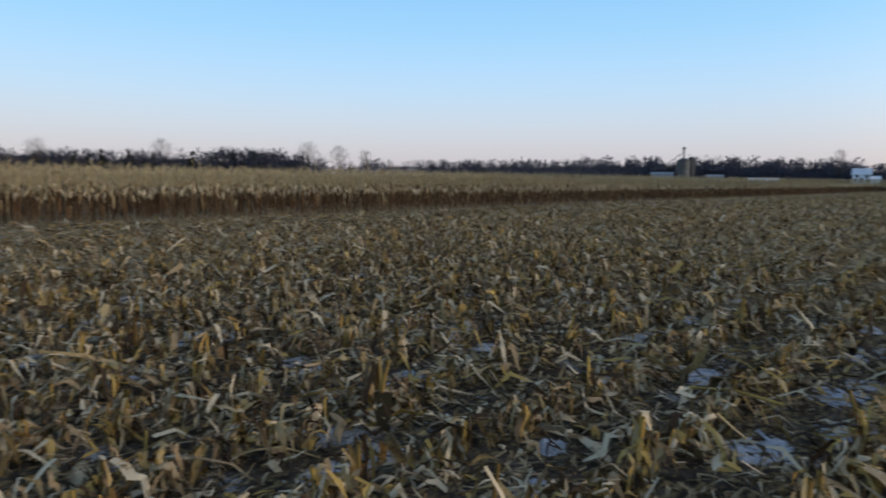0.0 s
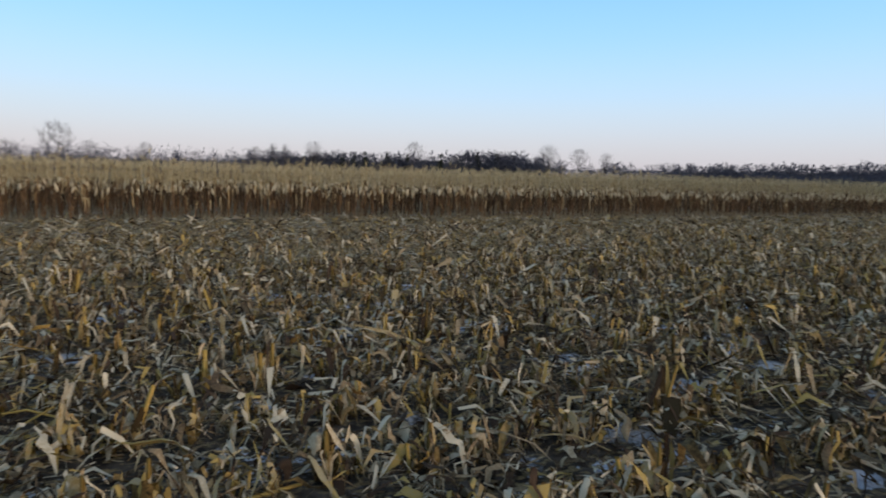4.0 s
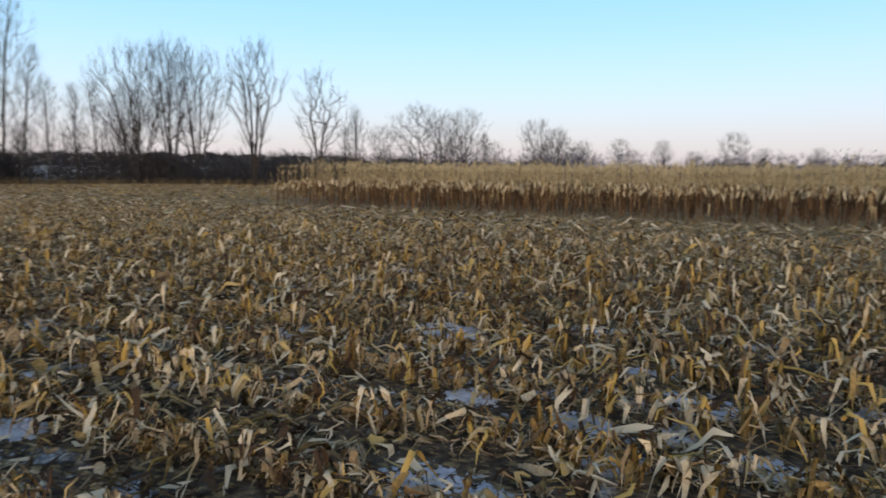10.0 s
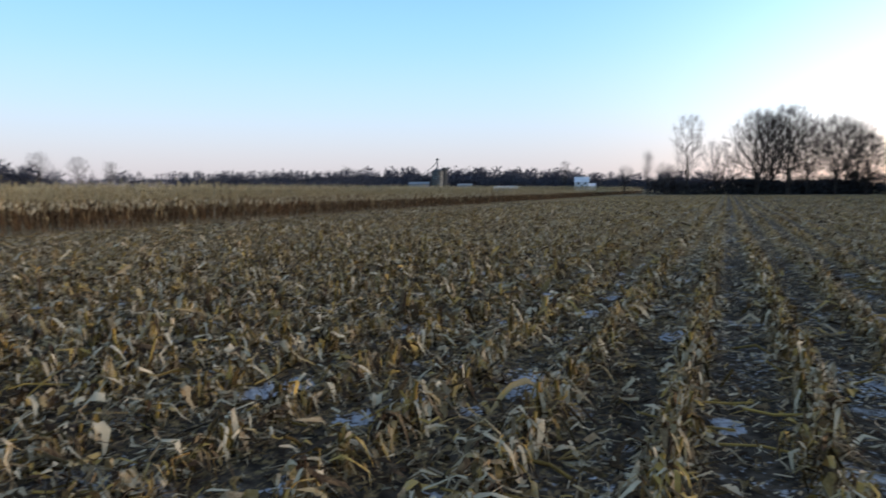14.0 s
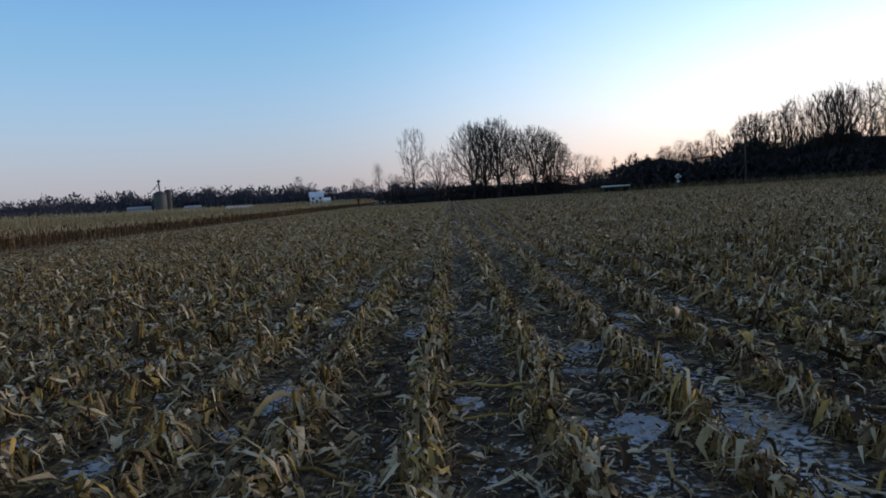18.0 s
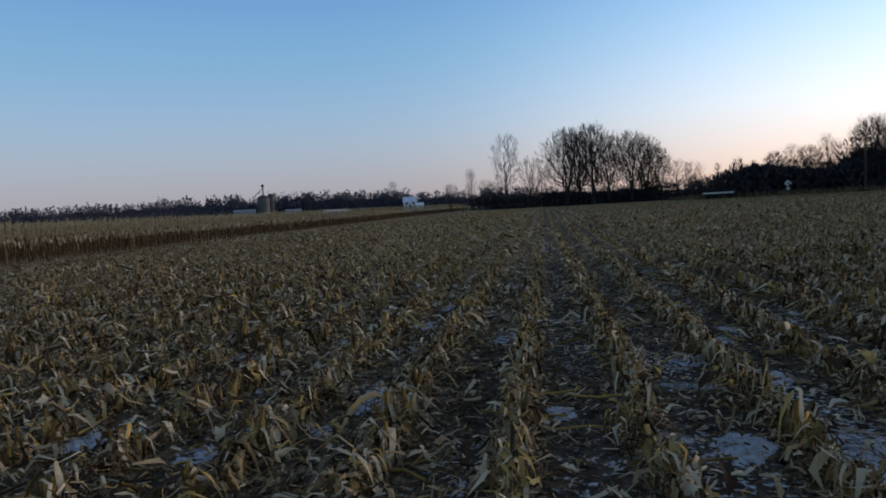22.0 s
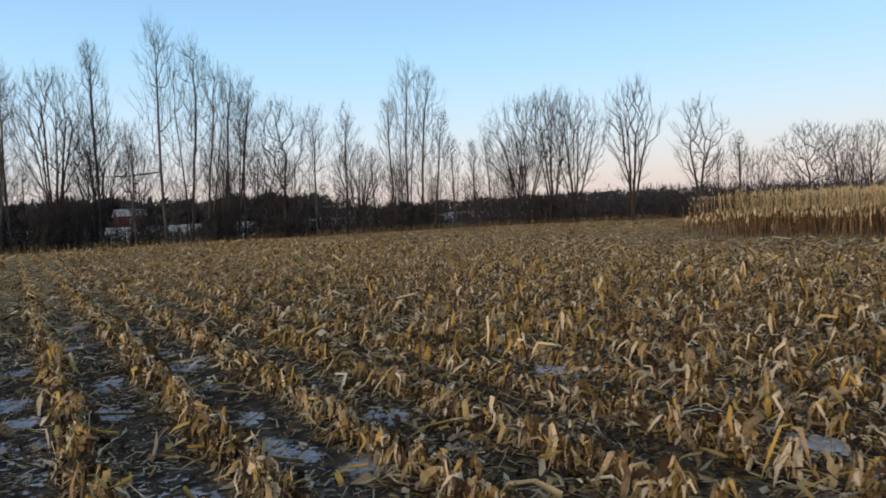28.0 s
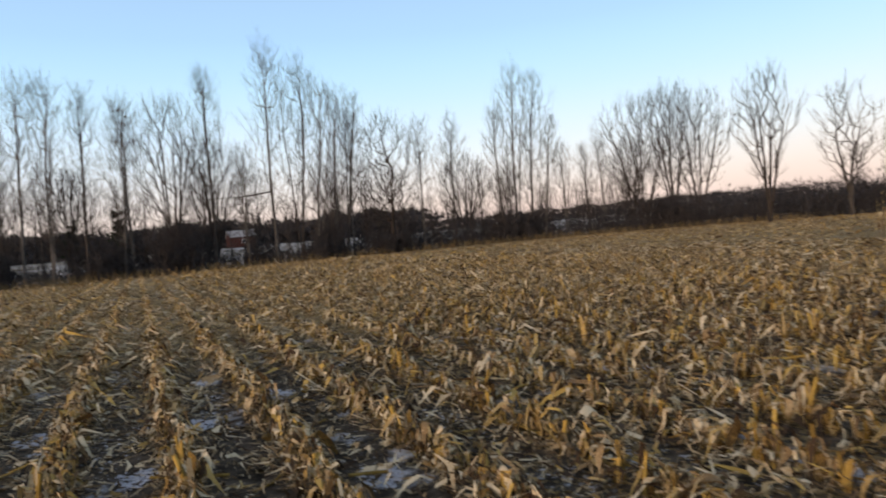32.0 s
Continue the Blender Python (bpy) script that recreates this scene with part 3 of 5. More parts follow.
def drapes(x, y, blades, segs, size=1.0, wide=1.0):
    """Dry leaves that hang from the cut row to both sides: out from the stump, over, and down to the soil."""
    k = len(x) * blades
    x, y = np.repeat(x, blades) + rng.normal(0, 0.035, k), np.repeat(y, blades) + rng.normal(0, 0.07, k)
    ang = np.where(rng.random(k) < 0.5, 0, np.pi) + rng.normal(0, 0.75, k)
    d, z = heading(ang), np.array([0, 0, 1.0])
    reach_out, top = rng.gamma(3.0, 0.042, k) * size * np.where(x > -0.3, 0.56 + 0.4 * smooth(-12.0, -20.0, y), 0.95), rng.uniform(0.04, 0.19, k) * size ** 0.5 * (1.0 - 0.6 * smooth(-13.0, -18.0, x))
    s = np.linspace(0, 1, segs + 1)[None, :, None]
    hump, bow = rng.uniform(0.0, 0.16, k)[:, None, None], rng.normal(0, 0.35, k)[:, None, None]
    across = np.cross(d, z)[:, None]
    c = np.stack([x, y, soil_z(x, y)], 1)[:, None] + d[:, None] * reach_out[:, None, None] * s ** 0.9 + across * bow * reach_out[:, None, None] * s * s \
        + z * (top[:, None, None] * (1 - s ** 1.6) + hump * s * (1 - s) * 2.4 + 0.012)
    if segs > 1:
        c[:, 1:] += rng.normal(0, 0.016, c[:, 1:].shape) * size
    side = unit(across + rng.normal(0, 0.45, (k, 1, 3)) + rng.normal(0, 0.3, (k, segs + 1, 3)))
    tip = rng.uniform(0.1, 0.9, k)[:, None, None]
    w = side * (rng.gamma(2.2, 0.0046, k) * size * wide + 0.003)[:, None, None] * (0.65 + 1.4 * s * (1 - s) - (0.65 - 0.5 * tip) * s ** 3)
    pale = rng.random(k) < np.where(x > -0.3, 0.62, 0.55)
    out = []
    for m, mt in ((pale, LEAF), (~pale, SHEATH)):
        if segs > 2:
            dip = -z * np.linalg.norm(w[m], axis=-1, keepdims=True) * rng.uniform(-0.7, 0.9, m.sum())[:, None, None]
            out.append((*gutters(c[m], w[m], dip), mt))
        else:
            out.append((*ribbons(c[m], w[m]), mt))
    return out


def fans(x, y, blades, segs, size=1.0):
    """Torn husks: a few blades that part from one foot and droop, lying in heaps."""
    n = len(x)
    a = rng.uniform(0, 2 * np.pi, n)
    foot = np.stack([x, y, soil_z(x, y) + 0.015 + 0.10 * size * piles(x, y) * rng.random(n)], 1)
    k = n * blades
    d = heading(np.repeat(a, blades) + rng.normal(0, 0.42, k))
    ln = np.repeat(rng.uniform(0.08, 0.19, n), blades) * rng.uniform(0.6, 1.15, k) * size
    s = np.linspace(0, 1, segs + 1)[None, :, None]
    z = np.array([0, 0, 1.0])
    rise, fall = (np.repeat(rng.uniform(0.1, 0.9, n), blades) * rng.uniform(0.5, 1.3, k))[:, None, None], rng.uniform(0.2, 1.0, k)[:, None, None]
    c = np.repeat(foot, blades, 0)[:, None] + ln[:, None, None] * (d[:, None] * s + z * (rise * s - fall * s ** 2.2))
    c[:, 1:] += rng.normal(0, 0.010, c[:, 1:].shape) * size
    c[:, :, 2] = np.maximum(c[:, :, 2], soil_z(np.repeat(x, blades), np.repeat(y, blades))[:, None] + 0.006)
    side = unit(np.cross(d, z)[:, None] + rng.normal(0, 0.35, (k, segs + 1, 3)))
    w = side * (ln * rng.uniform(0.03, 0.09, k))[:, None, None] * (0.5 + 1.9 * s - 2.2 * s ** 2)
    dip = z * np.linalg.norm(w, axis=-1, keepdims=True) * rng.uniform(-0.8, 0.6, k)[:, None, None]
    pale = np.repeat(rng.random(n) < 0.82, blades)
    return [(*gutters(c[m], w[m], dip[m]), mt) for m, mt in ((pale, LEAF), (~pale, SHEATH))]


def scatter(x0, x1, y0, y1, per_m2):
    n = int((x1 - x0) * (y1 - y0) * per_m2)
    x, y = rng.uniform(x0, x1, n), rng.uniform(y0, y1, n)
    # the alleys are barer than the rows, most of all where the snow lies
    ph = np.abs(((x - ROW0) / ROWS_APART) % 1 - 0.5)
    keep = rng.random(n) < np.where(ph < 0.27, np.where(x > -0.1, 0.28 + 0.55 * smooth(-12.0, -19.0, y), 1.0), 1.0)
    keep &= rng.random(n) < 0.12 + 0.88 * piles(x, y)
    keep &= ~under_snow(x, y) | (rng.random(n) < 0.45)
    return x[keep], y[keep]


# the nearest stumps, one by one
FIRST = dict(x0=-2.6, x1=3.4, y0=-9.4, y1=-1.4)
variants = []
for i in range(14):
    stem, sh, lf = stubble(np.zeros(1), np.zeros(1), 7, 3, 5, 8, 4)
    for v, f, mt in (stem, sh, lf):
        v[:, 2] -= soil_z(0.0, 0.0)
    sv = sh[0].reshape(5, -1, 3)
    sq = sh[1][(sh[1] < sv.shape[1]).all(1)]
    husks = [raw_mesh("husk", [(sv[j], sq, SHEATH)], True) for j in range(5)]
    lv, lq = lf[0].reshape(8, -1, 3), lf[1]
    lq = lq[(lq < lv.shape[1]).all(1)]
    variants.append((raw_mesh("corn_stump", [stem]), husks, [raw_mesh("leaf", [(lv[j], lq, LEAF)], True) for j in range(8)]))
nxs, nys = row_plants(FIRST["x0"], FIRST["x1"], FIRST["y0"], FIRST["y1"], 0.215, 0.97)
order = np.argsort(reach(nxs, nys))[:300]
LABELS = ("cut corn stump with torn ochre husks standing in its row", "short corn stump wrapped in frayed dry leaves",
          "leaning corn stump with pale leaves fallen round it")
for j in order:
    x, y = float(nxs[j]), float(nys[j])
    kind = int(rng.integers(len(variants)))
    s = float(rng.uniform(0.75, 1.25))
    ob = part("corn_stump", variants[kind][0], m=Matrix.LocRotScale((x, y, float(soil_z(x, y))), Euler((0, 0, rng.uniform(0, 6.28))), (s, s, s)))
    tagged(ob, LABELS[kind % 3], "corn stump", "corn stumps in the near rows")
    for me in variants[kind][1]:
        part("husk", me, ob)
    for me in variants[kind][2]:
        part("leaf", me, ob)
rest = np.ones(len(nxs), bool)
rest[order] = False

groups = stubble(nxs[rest], nys[rest], 5, 2, 7, 5, 3)
x, y = row_plants(-10.5, 12.0, -20.5, 12.0, 0.205, 0.96)
taken = (x > FIRST["x0"] - 0.2) & (x < FIRST["x1"] + 0.2) & (y > FIRST["y0"]) & (y < FIRST["y1"])
x, y = x[~taken], y[~taken]
close = reach(x, y) < 4.5
groups += stubble(x[close], y[close], 4, 1, 6, 5, 3)
groups += stubble(x[~close], y[~close], 3, 1, 4, 5, 2, 1.1, 0.85)
groups += stubble(nxs[order] + rng.normal(0, 0.03, len(order)), nys[order] + rng.normal(0, 0.05, len(order)), 0, 1, 4, 4, 3)
x, y = row_plants(-0.3, 9.0, -1.2, 12.0, 0.25, 0.9)
groups += stubble(x, y, 4, 1, 3, 3, 2, 1.0, 0.8)
# leaves draped over the rows
x, y = row_plants(-10.5, 12.0, -20.5, 12.0, 0.2, 1.0)
close = reach(x, y) < 4.0
east = (x > -0.3) & (reach(x, y) < 9.0)
groups += drapes(x[east], y[east], 8, 3, 0.95, 1.15)
groups += drapes(x[close], y[close], 10, 4) + drapes(x[~close], y[~close], 9, 2, 1.15)
# torn fibres that stand and hang round the near plants
fx, fy = row_plants(-8.0, 9.5, -17.0, 8.5, 0.2, 1.0)
fx, fy = np.repeat(fx, 9), np.repeat(fy, 9)
n = len(fx)
d = unit(heading(rng.uniform(0, 6.28, n)) + np.array([0, 0, 1.0]) * rng.normal(0.25, 0.7, (n, 1)))
fx, fy = fx + rng.normal(0, 0.055, n), fy + rng.normal(0, 0.08, n)
c = np.stack([fx, fy, soil_z(fx, fy) + 0.02 + 0.17 * rng.random(n) ** 1.3], 1)[:, None] + (d * rng.uniform(0.03, 0.12, n)[:, None])[:, None] * np.array([-0.4, 0.6])[None, :, None]
c[:, :, 2] = np.maximum(c[:, :, 2], soil_z(fx, fy)[:, None] + 0.004)
w = unit(np.cross(d, rng.normal(0, 1, (n, 3))))[:, None] * rng.uniform(0.0015, 0.006, n)[:, None, None] * np.array([1.0, 0.5])[None, :, None]
half = rng.random(n) < 0.5
groups += [(*ribbons(c[half], w[half]), LEAF), (*ribbons(c[~half], w[~half]), SHEATH)]
near_field = raw_mesh("corn_stubble", groups, True)
tagged(new("corn_stubble", near_field), "rows of cut corn stubble with ochre husks and dry leaves", "corn stubble", kind="stuff")

x, y = row_plants(-20.6, 26.0, -36.0, 32.0, 0.25, 0.95)
out = (x < -10.5) | (x > 12.0) | (y < -20.5) | (y > 12.0)
groups = stubble(x[out], y[out], 0, 1, 4, 1, 1, 1.15, 0.7) + drapes(x[out], y[out], 6, 1, 1.5, 1.2)
x, y = row_plants(-21.6, 70.0, -66.0, 120.0, 0.55, 0.95)
out = (x > 26.0) | (y < -36.0) | (y > 32.0)
groups += stubble(x[out], y[out], 0, 1, 3, 1, 1, 1.7, 0.55)
out &= (y < 70) & (x < 45)
groups += drapes(x[out], y[out], 3, 1, 2.0, 1.4)
x, y = row_plants(-60.0, -21.6, -62.0, -26.0, 0.42, 0.95)
groups += stubble(x, y, 0, 1, 3, 1, 1, 1.6, 0.6) + drapes(x, y, 3, 1, 2.0, 1.3)
tagged(new("far_corn_stubble", raw_mesh("far_corn_stubble", groups)), "tan corn stubble rows stretching to the field edge", "corn stubble",
       kind="stuff")


# ---- litter: leaves, husks and stalk pieces left by the harvester ----
x, y = scatter(-6.5, 8.0, -16.0, 7.0, 230)
far = reach(x, y) > 3.2
groups = litter(x[~far], y[~far], 3) + litter(x[far], y[far], 2, 1.1, True)
x, y = scatter(-6.5, 8.0, -16.0, 7.0, 7)
groups += litter(x, y, 4, 1.6)
x, y = scatter(-6.5, 8.0, -16.0, 7.0, 34)
far = reach(x, y) > 4.0
groups += fans(x[~far], y[~far], 8, 2) + fans(x[far], y[far], 6, 2, 1.1)
# the side towards the corn lies thick with pale leaves
x, y = scatter(-11.0, -0.5, -20.0, 10.0, 26)
far = reach(x, y) > 4.0
groups += litter(x[~far], y[~far], 3, 1.3) + litter(x[far], y[far], 2, 1.45, True)
# chaff: short torn fibres
x, y = scatter(-5.5, 7.0, -15.0, 5.5, 200)
n = len(x)
d, ln = unit(heading(rng.uniform(0, 6.28, n)) + np.array([0, 0, 1.0]) * rng.normal(0, 0.35, (n, 1))), rng.uniform(0.03, 0.12, n)
c = np.stack([x, y, soil_z(x, y) + rng.uniform(0.008, 0.06, n)], 1)[:, None] + (d * ln[:, None])[:, None] * np.array([-0.5, 0.5])[None, :, None]
w = unit(np.cross(d, rng.normal(0, 1, (n, 3))))[:, None] * rng.uniform(0.0015, 0.0055, n)[:, None, None] * np.ones((1, 2, 1))
groups.append((*ribbons(c, w), LEAF))
# finer chaff trodden into the alleys
n = 100000
x, y = rng.normal(2.6, 2.4, n), rng.uniform(-21.0, 9.0, n)
keep = (x > -0.5) & (rng.random(n) < 0.3 + 0.7 * piles(x * 0.6, y * 0.6))
x, y = x[keep], y[keep]
n = len(x)
d, ln = unit(heading(rng.uniform(0, 6.28, n)) + np.array([0, 0, 1.0]) * rng.normal(0, 0.22, (n, 1))), rng.gamma(2.0, 0.022, n) + 0.015
c = np.stack([x, y, soil_z(x, y) + rng.uniform(0.006, 0.03, n)], 1)[:, None] + (d * ln[:, None])[:, None] * np.array([-0.5, 0.5])[None, :, None]
w = unit(np.cross(d, np.array([0, 0, 1.0]) + rng.normal(0, 0.4, (n, 3))))[:, None] * rng.uniform(0.002, 0.010, n)[:, None, None] * np.array([1.0, 0.6])[None, :, None]
groups.append((*ribbons(c, w), LEAF))
n = 700
x, y = rng.uniform(-7, 9, n), rng.uniform(-17, 8, n)
d, ln = heading(rng.uniform(0, 6.28, n)), rng.uniform(0.12, 0.6, n)
c = np.stack([x, y, soil_z(x, y) + rng.uniform(0.02, 0.09, n)], 1)[:, None] + d[:, None] * (ln[:, None] * np.array([[-0.5, 0, 0.5]]))[..., None]
c[:, :, 2] += rng.normal(0, 0.035, (n, 3))
groups.append((*tubes(c, np.repeat(rng.uniform(0.006, 0.012, n)[:, None], 3, 1), 5), STUMP))
tagged(new("corn_litter", raw_mesh("corn_litter", groups, True)), "pale dry corn leaves, husks and broken stalks on the soil", "crop litter", kind="stuff")
x, y = scatter(-16, 20, -30, 20, 215)
out = (x < -6.5) | (x > 8) | (y < -16) | (y > 7)
groups = litter(x[out], y[out], 1, 1.55)
x, y = scatter(-21, 30, -44, 40, 40)
out = (x < -16) | (x > 20) | (y < -30) | (y > 20)
groups += litter(x[out], y[out], 1, 2.6)
for sx, sy, r in SNOW_PATCHES:
    v, f = snow_crust(sx, sy, 0.85 * r)
    tagged(new("snow_patch", raw_mesh("snow_patch", [(v, f, SNOW)], True)), "thin ragged crust of old snow between the stubble rows", "snow patch", "snow patches in the alleys")
tagged(new("far_corn_litter", raw_mesh("far_corn_litter", groups)), "dry corn leaves lying between the stubble rows", "crop litter", kind="stuff")


# ---- standing corn ----
CORN_X, CORN_Y0, CORN_Y1 = -22.0, -23.6, 192.0


def corn(x, y, sides, leaves, leaf_segs, tassels, ears=True, ground=True, size=1.0):
    """Dry standing corn: stalks, hanging leaves, drooping ears in pale husks, and tassels."""
    n = len(x)
    base = np.stack([x, y, land(x, y) - 0.01 if ground else 0 * x], 1)
    h = np.clip(rng.normal(1.62, 0.1, n), 1.25, 1.9) * size
    z = np.array([0, 0, 1.0])
    lean = heading(rng.uniform(0, 6.28, n)) * rng.gamma(2.0, 0.045, n)[:, None]
    s = np.linspace(0, 1, 4 if leaf_segs > 1 else 3)[None, :, None]
    c = base[:, None] + z * h[:, None, None] * s + lean[:, None] * s ** 2
    r = rng.uniform(0.009, 0.014, n)[:, None] * (1.1 - 0.75 * s[..., 0])
    if leaf_segs == 1:
        r = r * 1.5
    # the lower stalk takes the shade-darkened brown, the top stays tan
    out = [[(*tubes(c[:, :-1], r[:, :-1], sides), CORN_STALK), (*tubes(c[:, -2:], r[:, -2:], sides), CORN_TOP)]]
    k = n * leaves
    b, lh, ll = np.repeat(base, leaves, 0), np.repeat(h, leaves), np.repeat(lean, leaves, 0)
    high = rng.random(k) < 0.36
    u = np.where(high, rng.uniform(0.68, 0.98, k), rng.uniform(0.34, 0.7, k))
    d = heading(rng.uniform(0, 6.28, k))
    ln = np.where(high, rng.uniform(0.12, 0.32, k), rng.uniform(0.28, 0.6, k)) * size
    s = np.linspace(0, 1, leaf_segs + 1)[None, :, None]
    outward = np.where(high, rng.uniform(0.2, 0.6, k), rng.uniform(0.04, 0.24, k))[:, None, None]
    fall = np.where(high, rng.uniform(0.1, 0.8, k), rng.uniform(0.8, 1.2, k))[:, None, None]
    c = (b + z * (lh * u)[:, None] + ll * (u * u)[:, None])[:, None] + ln[:, None, None] * (
        d[:, None] * outward * np.sin(s * 2.2) + z * (0.35 * np.sin(s * 2.6) - fall * s ** 1.5))
    c[:, :, 2] = np.maximum(c[:, :, 2], b[:, None, 2] + 0.02)
    side = unit(np.cross(d, z) + rng.normal(0, 0.45, (k, 3)))
    w = side[:, None] * (rng.uniform(0.012, 0.034, k) * np.where(high, 0.6, 1.0) * size * (1.0 if leaf_segs > 1 else 1.25))[:, None, None] * (1.0 - 0.85 * s ** 2)
    # most low leaves take the colour darkened for shade
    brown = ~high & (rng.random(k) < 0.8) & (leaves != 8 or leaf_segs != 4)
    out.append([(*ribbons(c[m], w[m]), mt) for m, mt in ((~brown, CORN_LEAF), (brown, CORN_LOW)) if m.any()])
    if ears:
        d = heading(rng.uniform(0, 6.28, n))
        top = base + z * (h * rng.uniform(0.56, 0.7, n))[:, None] + d * 0.03
        s = np.linspace(0, 1, 4)[None, :, None]
        ln = rng.uniform(0.18, 0.3, n)[:, None, None]
        c = top[:, None] + ln * (d[:, None] * 0.35 * s - z * (s ** 1.2) * 0.9)
        r = rng.uniform(0.028, 0.044, n)[:, None] * np.array([[0.5, 1.0, 0.9, 0.25]])
        out.append([(*tubes(c, r, 5 if leaf_segs > 1 else 3), EAR)])
    k = n * tassels
    b = np.repeat(base + z * h[:, None] + lean, tassels, 0)
    d = heading(rng.uniform(0, 6.28, k))
    ln = rng.uniform(0.12, 0.26, k) * size
    s = np.linspace(0, 1, 3 if leaf_segs > 1 else 2)[None, :, None]
    c = b[:, None] + ln[:, None, None] * (z * s * rng.uniform(0.55, 1.0, k)[:, None, None] + d[:, None] * rng.uniform(0.05, 0.6, k)[:, None, None] * s ** 1.5)
    side = unit(np.cross(d, z) + rng.normal(0, 0.8, (k, 3)))
    w = side[:, None] * (0.0055 if leaf_segs > 1 else 0.008) * (1.05 - 0.6 * s)
    out.append([(*ribbons(c, w), TASSEL)])
    return out


models = []
for i in range(12):
    st, lf, er, ts = corn(np.zeros(1), np.zeros(1), 6, 8, 4, 9, ground=False)
    lv = lf[0][0].reshape(8, -1, 3)
    # of the leaves below 1.05 m, most get the shade-darkened brown
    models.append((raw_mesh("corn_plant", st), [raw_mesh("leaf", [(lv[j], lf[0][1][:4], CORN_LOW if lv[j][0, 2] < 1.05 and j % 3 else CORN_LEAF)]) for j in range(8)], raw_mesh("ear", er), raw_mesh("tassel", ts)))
front = np.arange(CORN_Y0 + 0.3, CORN_Y0 + 0.3 + 240 * 0.185, 0.185)
for yy in front:
    kind = int(rng.integers(len(models)))
    s = float(rng.uniform(0.9, 1.1)) * (0.85 if yy < CORN_Y0 + 2 else 1.0)
    x, y = CORN_X + float(rng.normal(0, 0.04)), float(yy + rng.normal(0, 0.05))
    ob = part("corn_plant", models[kind][0], m=Matrix.LocRotScale((x, y, -0.01), Euler((rng.normal(0, 0.05), rng.normal(0, 0.05), rng.uniform(0, 6.28))), (s, s, s)))
    tagged(ob, "dry standing corn plant with hanging tan leaves and a tassel", "corn plant", "corn plants along the cut edge")
    for me in models[kind][1]:
        part("leaf", me, ob)
    part("ear", models[kind][2], ob, "drooping ear in pale husk")
    part("tassel", models[kind][3], ob, kind="stuff")


def corn_rows(k0, k1, y0, y1, step, *args, **kw):
    x, y = np.meshgrid(CORN_X - ROWS_APART * np.arange(k0, k1), np.arange(y0, y1, step), indexing="ij")
    x, y = x.ravel() + rng.normal(0, 0.05, x.size), y.ravel() + rng.normal(0, 0.06, x.size)
    return [g for piece in corn(x, y, *args, **kw) for g in piece]


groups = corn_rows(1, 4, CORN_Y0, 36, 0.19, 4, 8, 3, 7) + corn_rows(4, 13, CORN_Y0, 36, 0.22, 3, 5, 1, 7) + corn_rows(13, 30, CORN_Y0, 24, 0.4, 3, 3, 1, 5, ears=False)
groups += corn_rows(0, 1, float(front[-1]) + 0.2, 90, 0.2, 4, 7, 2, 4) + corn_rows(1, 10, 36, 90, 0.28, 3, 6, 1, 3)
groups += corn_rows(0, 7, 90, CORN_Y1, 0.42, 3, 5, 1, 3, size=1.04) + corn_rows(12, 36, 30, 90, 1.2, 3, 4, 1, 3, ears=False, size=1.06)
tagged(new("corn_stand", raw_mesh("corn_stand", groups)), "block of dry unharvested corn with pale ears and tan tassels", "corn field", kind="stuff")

# ---- bare trees ----
def grow(pc, pr, per, t0, t1, ln, angle, up, segs, thin=0.6, wob=0.12, shrink=0.6):
    """Branches from parent lines pc (n, s, 3) with radii pr (n, s)."""
    n, s = pc.shape[:2]
    i = np.repeat(np.arange(n), per)
    t = rng.uniform(t0, t1, len(i))
    f = t * (s - 1)
    a = np.minimum(f.astype(int), s - 2)
    w = (f - a)[:, None]
    start = pc[i, a] * (1 - w) + pc[i, a + 1] * w
    r0 = pr[i, a] * (1 - w[:, 0]) + pr[i, a + 1] * w[:, 0]
    tan = unit(pc[i, a + 1] - pc[i, a])
    side = unit(np.cross(tan, rng.normal(0, 1, tan.shape)))
    ang = np.radians(rng.normal(angle, angle * 0.25, len(i)))[:, None]
    d = unit(tan * np.cos(ang) + side * np.sin(ang))
    if ln < 0:      # a share of the parent's length
        ln = -ln * np.linalg.norm(np.diff(pc, axis=1), axis=2).sum(1)[i]
    length = ln * rng.uniform(0.55, 1.2, len(i)) * (1 - shrink * (t - t0) / max(t1 - t0, 1e-6))
    c = [start]
    for k in range(segs):
        d = unit(d + np.array([0, 0, up]) + rng.normal(0, wob, d.shape))
        c.append(c[-1] + d * (length / segs)[:, None])
    c = np.stack(c, 1)
    r = (r0 * thin)[:, None] * np.linspace(1, 0.25, segs + 1)[None]
    return c, r


def crown_points(n, low, high, radius, shape, fill=0.42, lean=(0.0, 0.0)):
    """Places of the branch tips in a crown from low to high, whose radius follows shape(0 to 1)."""
    u = rng.random(n) ** 0.85
    a, r = rng.uniform(0, 2 * np.pi, n), radius * shape(u) * rng.random(n) ** fill * rng.uniform(0.78, 1.12, n)
    lob = 1.0 + 0.16 * np.sin(2 * a + 5 * u) + 0.12 * np.sin(3 * a - 9 * u + 1.0)
    z = low + (high - low) * u
    return np.stack([r * lob * np.cos(a) + lean[0] * u, r * lob * np.sin(a) + lean[1] * u, z + rng.normal(0, 0.02 * high, n)], 1)


